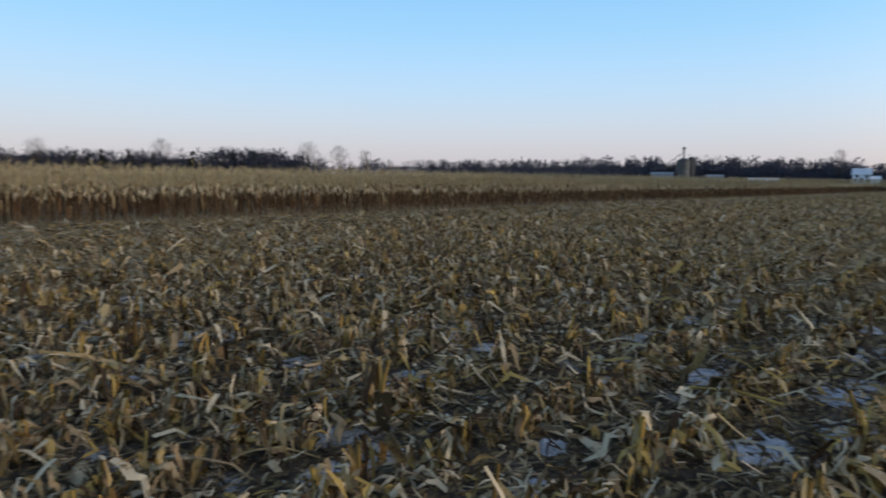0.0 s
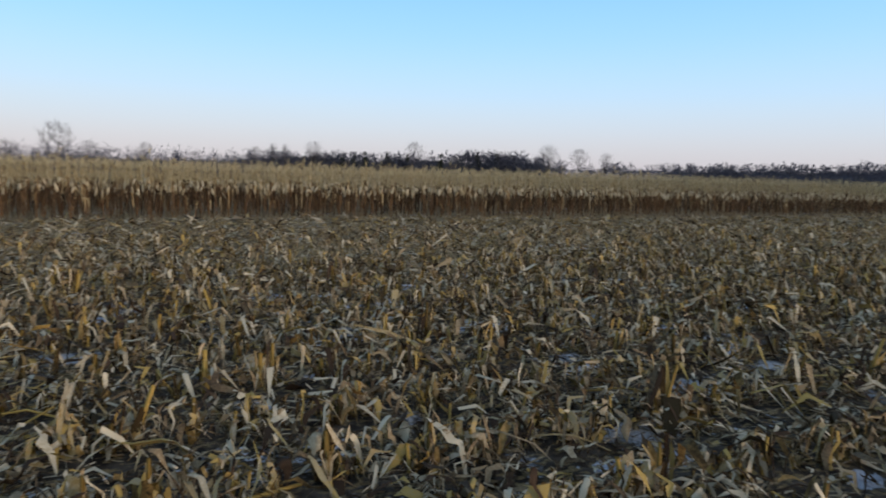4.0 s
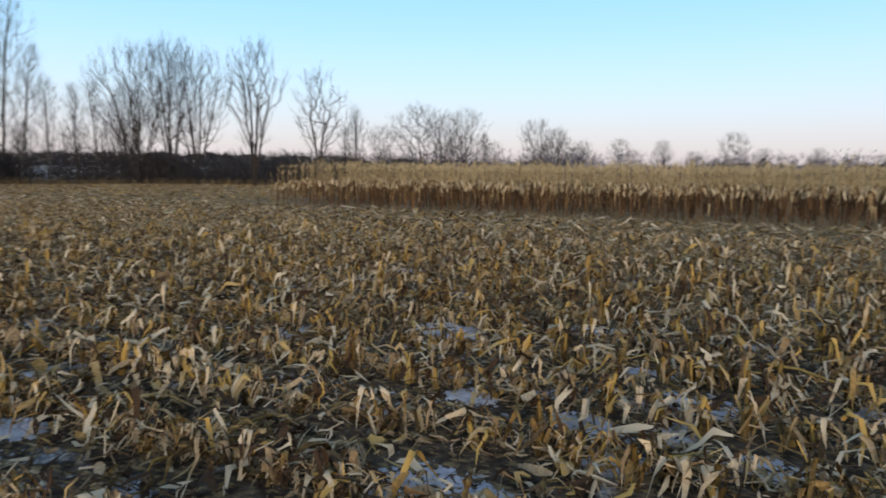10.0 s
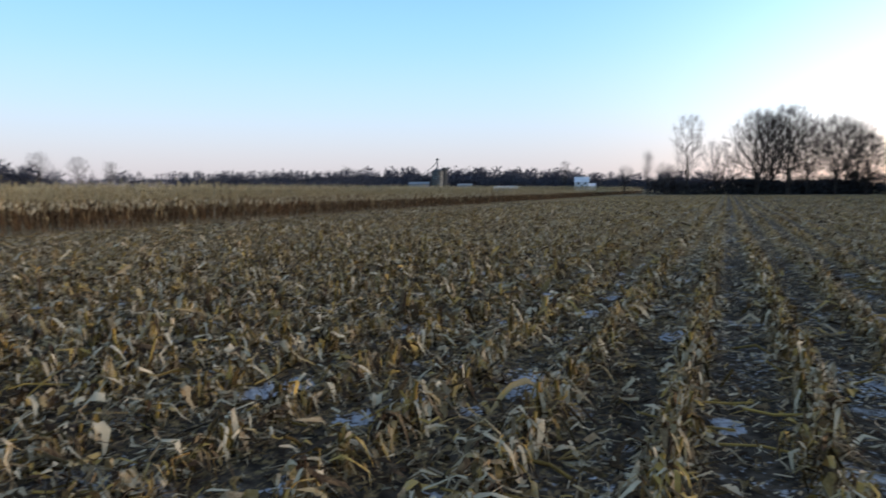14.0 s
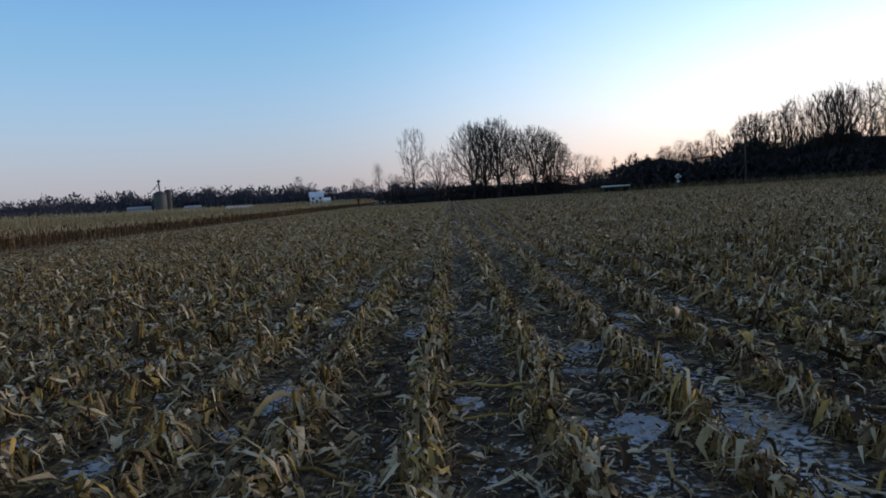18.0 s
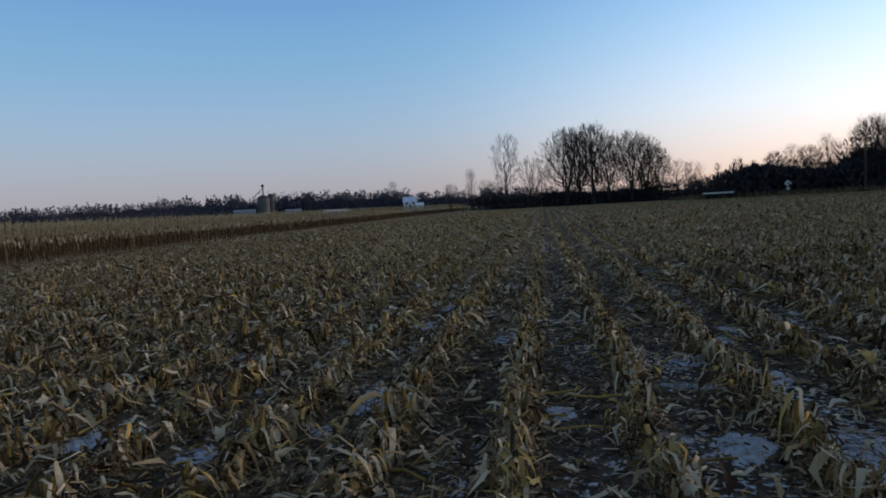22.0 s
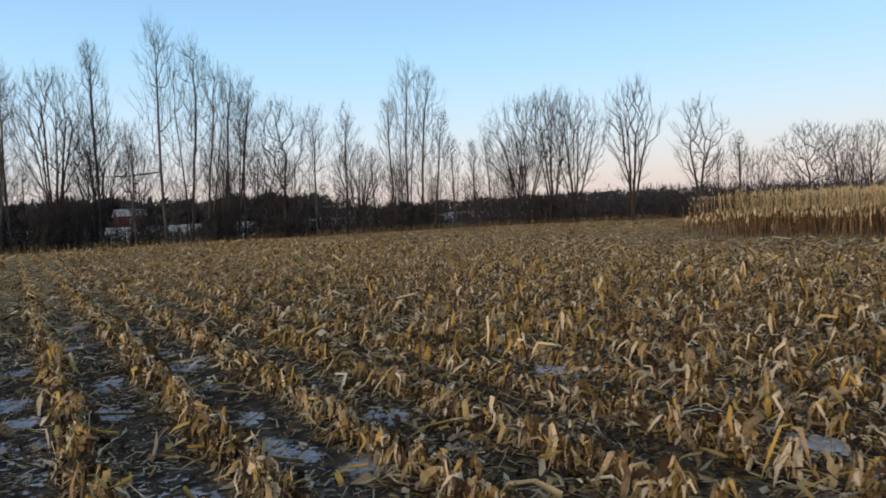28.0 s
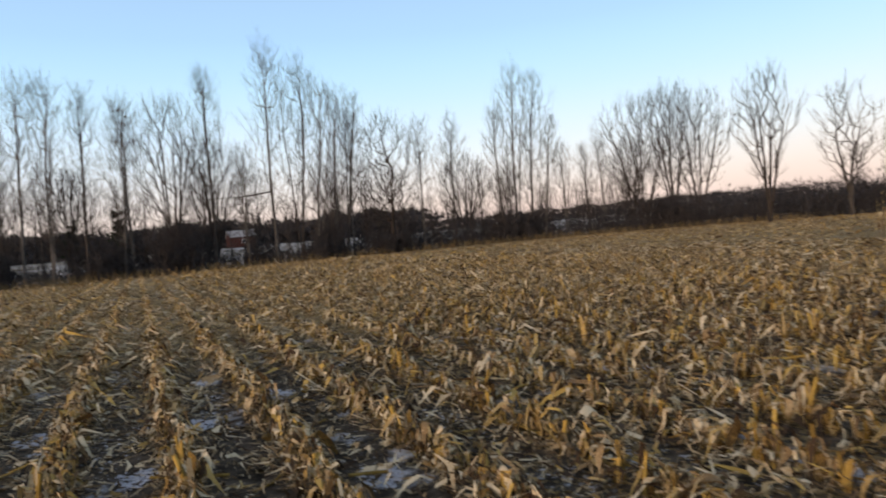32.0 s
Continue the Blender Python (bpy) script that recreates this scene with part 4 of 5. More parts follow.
def branch_out(stems, tips, first, rise, wander, spray):
    """Branches that join every tip to the wood grown before it, along the easiest curve; returns places, headings, parents and the stem nodes' number."""
    cap = sum(len(c) for c in stems) + 3 * len(tips)
    P, D, parent, free = np.zeros((cap, 3)), np.zeros((cap, 3)), np.full(cap, -1), np.zeros(cap, bool)
    m = 0
    for c in stems:
        k = len(c)
        P[m:m + k], D[m:m + k] = c, unit(np.gradient(c, axis=0))
        parent[m + 1:m + k] = np.arange(m, m + k - 1)
        free[m:m + k] = c[:, 2] > first
        m += k
    n0 = m
    up = np.array([0, 0, 1.0])
    near = np.linalg.norm(tips[:, None] - P[None, :m][:, free[:m]], axis=2).min(1)
    for t in tips[np.argsort(near + rng.uniform(0, 0.25, len(tips)) * near.max())]:
        v = t - P[:m]
        L = np.linalg.norm(v, axis=1) + 1e-6
        away = t - np.array([0, 0, first])
        away = away / (np.linalg.norm(away) + 1e-6)
        cost = L * (1.9 - 0.9 * (v * D[:m]).sum(1) / L + rise * (1 - v[:, 2] / L) + spray * (1 - v @ away / L)) + 1e6 * ~free[:m]
        i = int(np.argmin(cost))
        L, v = L[i], v[i]
        ctrl = P[i] + (0.55 * D[i] + 0.45 * v / L - 0.12 * up) * L * 0.5
        steps = 3 if L > 0.06 * tips[:, 2].max() else 1
        last = i
        for j in range(1, steps + 1):
            u = j / steps
            q = P[i] * (1 - u) ** 2 + 2 * ctrl * u * (1 - u) + t * u * u
            if j < steps:
                q = q + rng.normal(0, wander, 3) * L
            P[m], parent[m], free[m] = q, last, True
            D[m] = (q - P[last]) / (np.linalg.norm(q - P[last]) + 1e-6)
            last = m
            m += 1
        D[last] = unit(D[last] + 0.35 * rise * up + 0.5 * away)
    return P[:m], D[:m], parent[:m], n0


def tree_form(kind, h, lean, fine, spread):
    """Stems and branch tips of a leafless tree."""
    s = np.linspace(0, 1, 10)[:, None]
    up = np.array([0, 0, 1.0])
    tilt = np.array([lean[0], lean[1], 0.0])

    def stem(top, out=(0.0, 0.0), bend=0.006, power=1.0):
        wave = np.cumsum(rng.normal(0, bend * h, (10, 3)) * np.array([1, 1, 0]), 0)
        return up * top * s + (np.array([out[0], out[1], 0.0])) * s ** power + tilt * s * top / h + wave * s

    if kind == "poplar":
        stems = [stem(h * 0.93)]
        if rng.random() < 0.45:
            a = rng.uniform(0, 6.28)
            stems.append(stem(h * rng.uniform(0.7, 0.88), (math.cos(a) * 0.09 * h, math.sin(a) * 0.09 * h), 0.006, 0.8))
        tips = crown_points(int(300 * fine), 0.3 * h, h, 0.135 * h * spread, lambda u: (u + 0.1) ** 0.4 * (1.06 - u) ** 0.5 * 1.5, 0.6, lean)
        low = crown_points(int(50 * fine), 0.14 * h, 0.4 * h, 0.09 * h, lambda u: 0.5 + 0.5 * u, 0.8, (0, 0))
        return stems, np.concatenate([tips, low]), 0.12 * h, 0.45, 0.05, 0.7
    if kind == "vase":
        m = 6
        a = np.arange(m) * 6.28 / m + rng.uniform(-0.5, 0.5, m)
        out = rng.uniform(0.05, 0.3, m) * h * spread
        stems = [stem(h * rng.uniform(0.6, 0.85), (math.cos(a[i]) * out[i], math.sin(a[i]) * out[i]), 0.005, 1.15) for i in range(m)]
        tips = crown_points(int(620 * fine), 0.3 * h, h, 0.40 * h * spread, lambda u: np.where(u < 0.6, 0.5 + 0.83 * u, np.sqrt(np.maximum(1.0 - ((u - 0.6) / 0.43) ** 2, 0.02))), 0.38, lean)
        return stems, tips, 0.16 * h, 0.6, 0.045, 2.6
    if kind == "broad":
        stems = [stem(h * 0.62, (0, 0), 0.012)]
        tips = crown_points(int(520 * fine), 0.27 * h, h, 0.40 * h * spread, lambda u: np.sqrt(np.maximum(1 - ((u - 0.45) / 0.57) ** 2, 0.03)), 0.45, lean)
        return stems, tips, 0.2 * h, 0.25, 0.1, 1.3
    stems = [stem(h * 0.72, (0, 0), 0.008)]
    if rng.random() < 0.5:
        stems.append(stem(h * 0.66, (0.1 * h, -0.05 * h), 0.008, 1.3))
    tips = crown_points(int(520 * fine), 0.24 * h, h, 0.34 * h * spread, lambda u: np.sqrt(np.maximum(1 - ((u - 0.52) / 0.52) ** 2, 0.03)), 0.42, lean)
    return stems, tips, 0.16 * h, 0.25, 0.065, 2.1


def tree_meshes(kind, h, lean=(0.0, 0.0), fine=1.0, bark=None, spread=1.0, stout=1.0, least=0.006, twig=None):
    stems, tips, first, rise, wander, spray = tree_form(kind, h, lean, fine, spread)
    P, D, parent, n0 = branch_out(stems, tips, first, rise, wander, spray)
    P = P * (h / P[:, 2].max())
    load = np.zeros(len(P))
    is_end = np.ones(len(P), bool)
    is_end[parent[parent >= 0]] = False
    load[is_end] = 0.011 ** 2.2
    for i in range(len(P) - 1, -1, -1):
        if parent[i] >= 0:
            load[parent[i]] += load[i]
    r = load ** (1 / 2.2) * stout * (h / 14) ** 0.4
    r = np.maximum(r * np.where(np.arange(len(P)) < n0, 1.0 + 0.5 * np.exp(-P[:, 2] / (0.04 * h)), 1.0), least)
    i = np.nonzero(parent >= 0)[0]
    c, rr = np.stack([P[parent[i]], P[i]], 1), np.stack([np.minimum(r[parent[i]], 1.4 * r[i]), r[i]], 1)
    stem, thick = i < n0, r[i] > 0.022
    bark = bark or BARK
    a = raw_mesh("trunk", [(*tubes(c[stem], rr[stem], 7), bark)])
    b = raw_mesh("branchwork", [(*tubes(c[m], rr[m], k), bark) for m, k in ((~stem & thick, 4), (~stem & ~thick, 3))])
    # twigs along the thin wood
    thin = np.nonzero((np.arange(len(P)) >= n0) & (r < 0.03))[0]
    j = np.concatenate([np.repeat(np.nonzero(is_end)[0], 2), rng.choice(thin, int(len(tips) * 1.6))])
    n = len(j)
    out = P[j] - np.array([0, 0, first])
    d = unit(D[j] + 0.7 * unit(out) + rng.normal(0, 0.4, (n, 3)) + np.array([0, 0, 0.25 * rise]))
    ln = rng.uniform(0.035, 0.11, n) * h ** 0.85
    u = np.linspace(0, 1, 3)[None, :, None]
    c = P[j][:, None] + d[:, None] * ln[:, None, None] * u + np.array([0, 0, 0.2 * rise]) * ln[:, None, None] * u ** 2
    w = np.full((n, 1), least) * np.linspace(1.0, 0.5, 3)[None]
    sub = grow(c, w, 3, 0.15, 0.95, -0.55, 34, 0.05, 1, 0.85, 0.1, 0.3)
    g = []
    for cc, ww in ((c, w), sub):
        side = unit(np.cross(cc[:, -1] - cc[:, 0], rng.normal(0, 1, (len(cc), 3))))[:, None]
        g.append((*ribbons(cc, side * ww[..., None]), twig or TWIG))
    return a, b, raw_mesh("twig_crown", g)


def plant_tree(x, y, meshes, label, group="", turn=0.0, size=1.0, category="tree"):
    ob = part("tree", meshes[0], m=Matrix.LocRotScale((x, y, float(land(x, y)) - 0.1), Euler((0, 0, turn)), (size, size, size)))
    tagged(ob, label, category, group)
    part("branchwork", meshes[1], ob, kind="stuff")
    part("twig_crown", meshes[2], ob, "fine bare twigs", kind="stuff")
    return ob


# the hedgerow along the back of the field: foot, height, kind, lean
ROW = "bare trees along the back hedge"
POPLARS = [
    (18.6, -67.5, 15.5, 0.3), (15.4, -67.7, 17.3, 0.7), (13.2, -67.7, 15.9, -0.3), (12.4, -68.6, 14.0, 0.4), (11.0, -67.8, 11.7, -0.3), (9.7, -67.8, 16.3, -0.7),
    (7.8, -67.8, 16.3, -0.4), (5.4, -67.9, 15.3, -0.6), (2.7, -68.0, 15.0, -0.6), (2.0, -68.4, 14.2, 0.2), (-4.4, -68.1, 17.1, -0.1), (-7.1, -68.1, 10.8, -0.1),
    (-9.6, -68.2, 19.7, -0.3), (-11.9, -68.2, 18.6, -0.9), (-13.3, -68.3, 16.6, -1.2), (-15.1, -68.3, 16.0, -1.0), (-16.1, -68.3, 15.4, -1.6),
    (-17.0, -69.2, 13.5, -0.6), (-24.1, -68.5, 13.1, -0.1), (-27.5, -68.6, 13.5, -0.5), (-33.2, -68.3, 14.2, 0.3), (-34.6, -68.1, 18.2, -0.5),
    (-35.9, -67.5, 17.3, -1.4), (-37.4, -67.1, 13.0, -1.6), (-40.0, -67.0, 9.9, -0.2), (-42.5, -66.2, 9.6, 0.3), (-44.2, -65.5, 10.4, 0.2),
    (23.5, -66.8, 16.0, 0.4), (27.0, -66.4, 14.6, -0.4), (31.0, -66.0, 16.6, 0.3)]
for i, (x, y, h, ln) in enumerate(POPLARS):
    pale = i % 3 != 1
    me = tree_meshes("poplar", h, (ln, 0.0), 1.0, BARK_PALE if pale else BARK, float(rng.uniform(0.8, 1.15)))
    ob = plant_tree(x, y, me, "tall slender leafless tree with a pale trunk in the hedge" if pale else "slender leafless tree with a grey trunk in the hedge", ROW)
    if i == 12:     # a snapped bough hangs level between two trunks
        u = np.linspace(0, 1, 7)[None, :, None]
        c = np.array([0.0, 0.0, 6.6]) + u * np.array([5.9, -0.1, -0.35]) + np.sin(u * 3.0) * np.array([0.0, 0.05, -0.22])
        r = np.linspace(0.075, 0.03, 7)[None]
        tw = grow(c, r, 16, 0.2, 1.0, 1.1, 45, 0.05, 2, 0.5, 0.15, 0.3)
        part("broken_bough", raw_mesh("broken_bough", [(*tubes(c, r, 6), BARK_DARK), (*tubes(tw[0], np.maximum(tw[1], 0.01), 3), BARK_DARK)]), ob, "snapped dark bough hanging level")
OTHERS = [
    (-1.2, -68.0, 14.6, "vase", BARK_DARK, 0.6, "leafless tree with ivy-dark stems and a bushy crown"),
    (-20.3, -67.2, 13.2, "broad", BARK_DARK, 0.66, "dark leafless tree with a short trunk and spreading limbs"),
    (-46.6, -62.3, 14.2, "vase", BARK_DARK, 0.9, "leafless tree with stems fanning out from its foot"),
    (-49.2, -60.6, 14.8, "vase", BARK_DARK, 0.66, "leafless tree with many upright stems"),
    (-51.4, -59.4, 14.0, "vase", BARK_DARK, 0.75, "leafless tree with stems fanning out from its foot"),
    (-48.7, -48.9, 13.6, "vase", BARK_DARK, 0.5, "leafless tree with tall stems parting in a V"),
    (-53.5, -44.7, 11.9, "oak", BARK, 0.66, "leafless tree with an oval crown at the corn's end"),
    (-58.0, -43.5, 8.0, "poplar", BARK, 1.2, "small thin leafless tree beside the corn"),
    (-4.6, -70.5, 11.5, "vase", BARK_DARK, 0.7, "thin leafless tree behind the hedge"),
    (-29.8, -70.5, 9.5, "vase", BARK_DARK, 0.9, "thin leafless tree behind the hedge"),
    (6.5, -70.5, 9.0, "vase", BARK_DARK, 0.9, "thin leafless tree behind the hedge"),
    (-46.8, -64.0, 10.2, "vase", BARK_DARK, 0.6, "thin leafless tree in the hedge")]
for x, y, h, kind, bark, spread, label in OTHERS:
    open_crown = kind == "oak" or spread == 0.5
    plant_tree(x, y, tree_meshes(kind, h, (0, 0), 0.5 if open_crown else 0.85, bark, spread, 1.7 if open_crown else 1.3), label, ROW)

# thin saplings between them, from three grown models
SAPLINGS = [tree_meshes("poplar", 8.0, (0.2, 0.0), 0.8, BARK, 1.25), tree_meshes("vase", 8.0, (0, 0), 0.6, BARK, 0.55), tree_meshes("poplar", 8.0, (-0.3, 0.0), 0.8, BARK_DARK, 1.5)]
for i in range(40):
    x = 34.0 - 2.1 * i + float(rng.uniform(-0.9, 0.9))
    h = float(rng.uniform(4.5, 9.5))
    y = -69.0 + (0.05 * (x - 10) if x > 10 else 0.0) + (0.12 * (-36 - x) ** 1.35 if x < -36 else 0.0) + float(rng.normal(0, 0.9))
    plant_tree(x, y, SAPLINGS[i * 2 % 3], "thin leafless sapling growing in the hedge", "saplings in the back hedge", float(rng.uniform(0, 6.28)), h / 8.0)

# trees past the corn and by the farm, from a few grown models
# the first five models carry the twigs paled for haze
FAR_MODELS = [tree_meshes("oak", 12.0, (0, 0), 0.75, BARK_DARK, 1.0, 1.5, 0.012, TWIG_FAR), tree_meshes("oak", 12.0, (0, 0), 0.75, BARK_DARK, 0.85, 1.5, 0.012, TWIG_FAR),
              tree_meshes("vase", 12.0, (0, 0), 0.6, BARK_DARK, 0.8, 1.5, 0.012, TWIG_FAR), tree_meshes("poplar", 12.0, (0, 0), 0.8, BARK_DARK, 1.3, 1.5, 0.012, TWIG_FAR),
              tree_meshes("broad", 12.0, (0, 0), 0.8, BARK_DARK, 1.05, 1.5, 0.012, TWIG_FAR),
              tree_meshes("oak", 12.0, (0, 0), 1.7, BARK_DARK, 0.95, 1.7, 0.014, TWIG_DARK), tree_meshes("oak", 12.0, (0, 0), 1.7, BARK_DARK, 0.85, 1.7, 0.014, TWIG_DARK),
              tree_meshes("oak", 12.0, (0, 0), 0.6, BARK, 0.66, 1.4, 0.012, TWIG), tree_meshes("vase", 12.0, (0, 0), 0.7, BARK_DARK, 0.55, 1.1, 0.010, TWIG), tree_meshes("poplar", 12.0, (0, 0), 1.0, BARK_DARK, 1.5, 1.1, 0.010, TWIG)]
FAR = [  # x, y, height, model, label
    (-91.8, -61.3, 9.4, 2, 1), (-94.9, -56.2, 13.0, 4, 0), (-96.5, -52.6, 11.6, 2, 1), (-98.5, -49.6, 12.4, 1, 0), (-99.8, -46.8, 8.2, 3, 1), (-103.0, -39.1, 10.6, 2, 0),
    (-104.5, -36.0, 9.5, 0, 0), (-88.0, -66.0, 8.8, 3, 1),
    (-152.1, -50.1, 9.6, 4, 0), (-153.7, -44.9, 9.0, 1, 0), (-155.7, -37.0, 9.2, 4, 0), (-157.6, -27.6, 8.9, 0, 0), (-159.4, -12.8, 10.4, 4, 2),
    (-159.7, -6.9, 6.9, 0, 0), (-159.8, 2.9, 5.6, 1, 0), (-158.0, 14.0, 5.4, 0, 0), (-157.4, 27.1, 7.0, 0, 0), (-156.6, 31.0, 7.6, 3, 1), (-156.0, 33.7, 7.5, 3, 1), (-190.0, 5.0, 7.0, 1, 0), (-112.0, -58.0, 9.0, 1, 0), (-120.0, -54.0, 8.0, 2, 1), (-128.0, -46.0, 7.6, 0, 0), (-135.0, -41.0, 7.2, 4, 0), (-141.0, -31.0, 6.6, 1, 0), (-149.0, -20.0, 6.2, 2, 1),
    (-230.4, 159.1, 13.2, 0, 0), (-223.0, 169.3, 11.6, 4, 0), (-214.0, 176.0, 10.0, 1, 0), (-262.0, 112.0, 13.5, 0, 0), (-268.0, 70.0, 11.5, 2, 1),
    (-74.1, 321.6, 14.3, 1, 3), (-17.5, 124.0, 5.8, 1, 0), (-15.6, 145.1, 9.3, 3, 1), (-12.2, 145.4, 6.8, 2, 0), (-10.4, 147.0, 6.4, 4, 0),
    (-7.5, 145.7, 16.3, 1, 3), (-2.0, 147.9, 11.2, 2, 1), (5.7, 145.8, 16.9, 0, 4), (8.6, 147.6, 16.0, 1, 4), (11.4, 145.6, 17.4, 1, 4), (14.9, 146.2, 14.6, 0, 4), (19.7, 144.7, 15.2, 4, 4),
    (22.6, 146.5, 14.0, 0, 4), (24.6, 144.1, 11.6, 2, 4), (29.0, 143.0, 8.6, 4, 0), (32.0, 142.6, 7.9, 2, 0), (36.7, 141.5, 7.2, 3, 1), (1.0, 149.0, 8.5, 4, 0)]
FAR_LABELS = ("bare broad-crowned tree on the far side of the fields", "thin bare tree among the far trees", "lone round-crowned bare tree far behind the corn",
              "tall bare tree with an open crown at the field's end", "dark bare oak in the clump at the field's end")
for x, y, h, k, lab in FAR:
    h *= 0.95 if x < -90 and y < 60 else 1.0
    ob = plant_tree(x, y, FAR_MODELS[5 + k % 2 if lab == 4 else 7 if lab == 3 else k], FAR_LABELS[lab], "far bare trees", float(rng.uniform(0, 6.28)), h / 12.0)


# ---- hedges, brush and woods ----
def along(points, n, depth):
    """n places along a line of (x, y) points, scattered over a depth."""
    p = np.array(points, float)
    seg = np.linalg.norm(np.diff(p, axis=0), axis=1)
    t = np.sort(rng.uniform(0, seg.sum(), n))
    cum = np.r_[0, np.cumsum(seg)]
    x, y = np.interp(t, cum, p[:, 0]), np.interp(t, cum, p[:, 1])
    return x + rng.normal(0, depth, n), y + rng.normal(0, depth, n)


def brush(x, y, h0, h1, twigs, mt, wide=0.02):
    """Thickets: leaning stems with forks."""
    n = len(x)
    z = np.array([0, 0, 1.0])
    h = rng.uniform(h0, h1, n) * (0.75 + 0.35 * np.sin(x * 0.7) * np.cos(y * 0.5 + x * 0.23))
    base = np.stack([x, y, land(x, y) - 0.05], 1)
    s = np.linspace(0, 1, 4)[None, :, None]
    c = base[:, None] + z * h[:, None, None] * s + (rng.normal(0, 0.16, (n, 3)) * np.array([1, 1, 0]) * h[:, None])[:, None] * s ** 1.4
    r = (wide * rng.uniform(0.6, 1.6, n))[:, None] * np.linspace(1.2, 0.35, 4)[None]
    t = grow(c, r, twigs, 0.2, 1.0, float(0.3 * (h0 + h1) / 2), 42, 0.04, 1, 0.7, 0.25, 0.3)
    return [(*tubes(c, r, 3), mt), (*tubes(t[0], np.maximum(t[1], wide * 0.5), 3), mt)]


def mass(x, y, top, mt, share=0.55, thin=1.0):
    """Tangled growth low down: broad ragged sprays, dense enough to shut out the sky."""
    n = len(x)
    top = top * (0.86 + 0.1 * np.sin(x * 0.13 + y * 0.09) + 0.09 * np.sin(x * 0.37 - y * 0.21))
    u = rng.random(n) * top * share
    d = unit(rng.normal(0, 0.7, (n, 3)) + np.array([0, 0, 0.9]))
    ln = rng.uniform(0.16, 0.36, n) * top
    c = np.stack([x, y, land(x, y) + u], 1)[:, None] + np.linspace(-0.35, 0.65, 3)[None, :, None] * (d * ln[:, None])[:, None]
    c[:, 1:] += rng.normal(0, 0.05, (n, 2, 3)) * ln[:, None, None]
    c[:, :, 2] = np.maximum(c[:, :, 2], land(x, y)[:, None] - 0.1)
    w = unit(np.cross(d, rng.normal(0, 1, (n, 3))))[:, None] * (ln * rng.uniform(0.1, 0.25, n) * thin)[:, None, None] * np.array([0.7, 1.0, 0.1])[None, :, None]
    return (*ribbons(c, w), mt)


HEDGE = [(46, -64), (24, -67), (8, -69), (-10, -70), (-30, -69.5), (-42, -67), (-50, -60), (-55, -50), (-60, -44), (-74, -46), (-92, -58)]
x, y = along(HEDGE, 2600, 1.3)
g = brush(x, y, 0.8, 3.2, 6, BRUSH, 0.022)


def close_grown(x):
    """Where the hedge is thick."""
    return np.sin(x * 0.55) + np.sin(x * 0.21 + 1.0) + 0.7 * np.sin(x * 1.3 + 0.4) + 1.2 * (x < -22) - 0.5 * (x > 2) > -0.1


x, y = along(HEDGE, 1500, 1.6)
thick = close_grown(x)
g += brush(x[thick], y[thick], 1.8, 4.2, 9, BRUSH, 0.018)
x, y = along(HEDGE, 15000, 1.4)
n = len(x)
u = rng.random(n) ** 1.1 * (1.0 + 2.2 * close_grown(x))
d = unit(rng.normal(0, 1, (n, 3)) + np.array([0, 0, 1.4]))
ln = rng.uniform(0.3, 1.0, n)
c = np.stack([x, y, land(x, y) + u], 1)[:, None] + np.linspace(0, 1, 3)[None, :, None] * (d * ln[:, None])[:, None]
c[:, :, 2] = np.maximum(c[:, :, 2], land(x, y)[:, None])
w = unit(np.cross(d, rng.normal(0, 1, (n, 3))))[:, None] * rng.uniform(0.01, 0.035, n)[:, None, None] * np.array([0.6, 1.0, 0.1])[None, :, None]
g.append((*ribbons(c, w), BRUSH))
x, y = along(HEDGE, 6000, 0.9)
g.append(mass(x, y, 1.25 + 0.3 * np.sin(x * 0.8), BRUSH, 0.8, 0.7))
x, y = along(HEDGE, 15000, 0.9)
keep = close_grown(x)
g.append(mass(x[keep], y[keep], (2.9 + 0.6 * np.sin(x * 0.5))[keep], BRUSH, 0.85, 0.42))
for sx, sy, wide, tall in ((-1.4, -67.6, 1.5, 4.4), (4.3, -67.6, 0.8, 3.4), (12.5, -67.6, 1.6, 3.2), (-14.0, -68.0, 1.3, 3.6), (-20.5, -67.6, 1.4, 3.8), (-34.5, -67.8, 2.2, 4.0), (-49.0, -60.6, 2.0, 3.6)):
    n = int(260 * wide)
    x, y = sx + rng.normal(0, wide * 0.55, n), sy + rng.normal(0, 0.6, n)
    g += brush(x, y, tall * 0.5, tall, 9, BRUSH, 0.02)
    g.append(mass(np.repeat(x, 4), np.repeat(y, 4), tall * 0.75 + 0 * np.repeat(x, 4), BRUSH, 0.75, 0.3))
tagged(new("hedge_brush", raw_mesh("hedge_brush", g)), "dark leafless brush under the hedgerow trees", "hedge", kind="stuff")
x, y = along([(46, -62), (24, -64.6), (8, -66.5), (-10, -67.2), (-30, -66.8), (-41, -64.5), (-48.5, -58), (-53, -48)], 5000, 0.7)
n = len(x)
c = np.stack([x, y, land(x, y)], 1)[:, None] + np.linspace(0, 1, 3)[None, :, None] * (
    np.array([0, 0, 1.0]) * rng.uniform(0.25, 0.8, n)[:, None, None] + (rng.normal(0, 0.14, (n, 3)) * np.array([1, 1, 0]))[:, None])
w = heading(rng.uniform(0, 6.28, n))[:, None] * np.array([0.02, 0.014, 0.003])[None, :, None]
tagged(new("hedge_grass", raw_mesh("hedge_grass", [(*ribbons(c, w), GRASS)])), "dead brown grass along the foot of the hedge", "grass", kind="stuff")


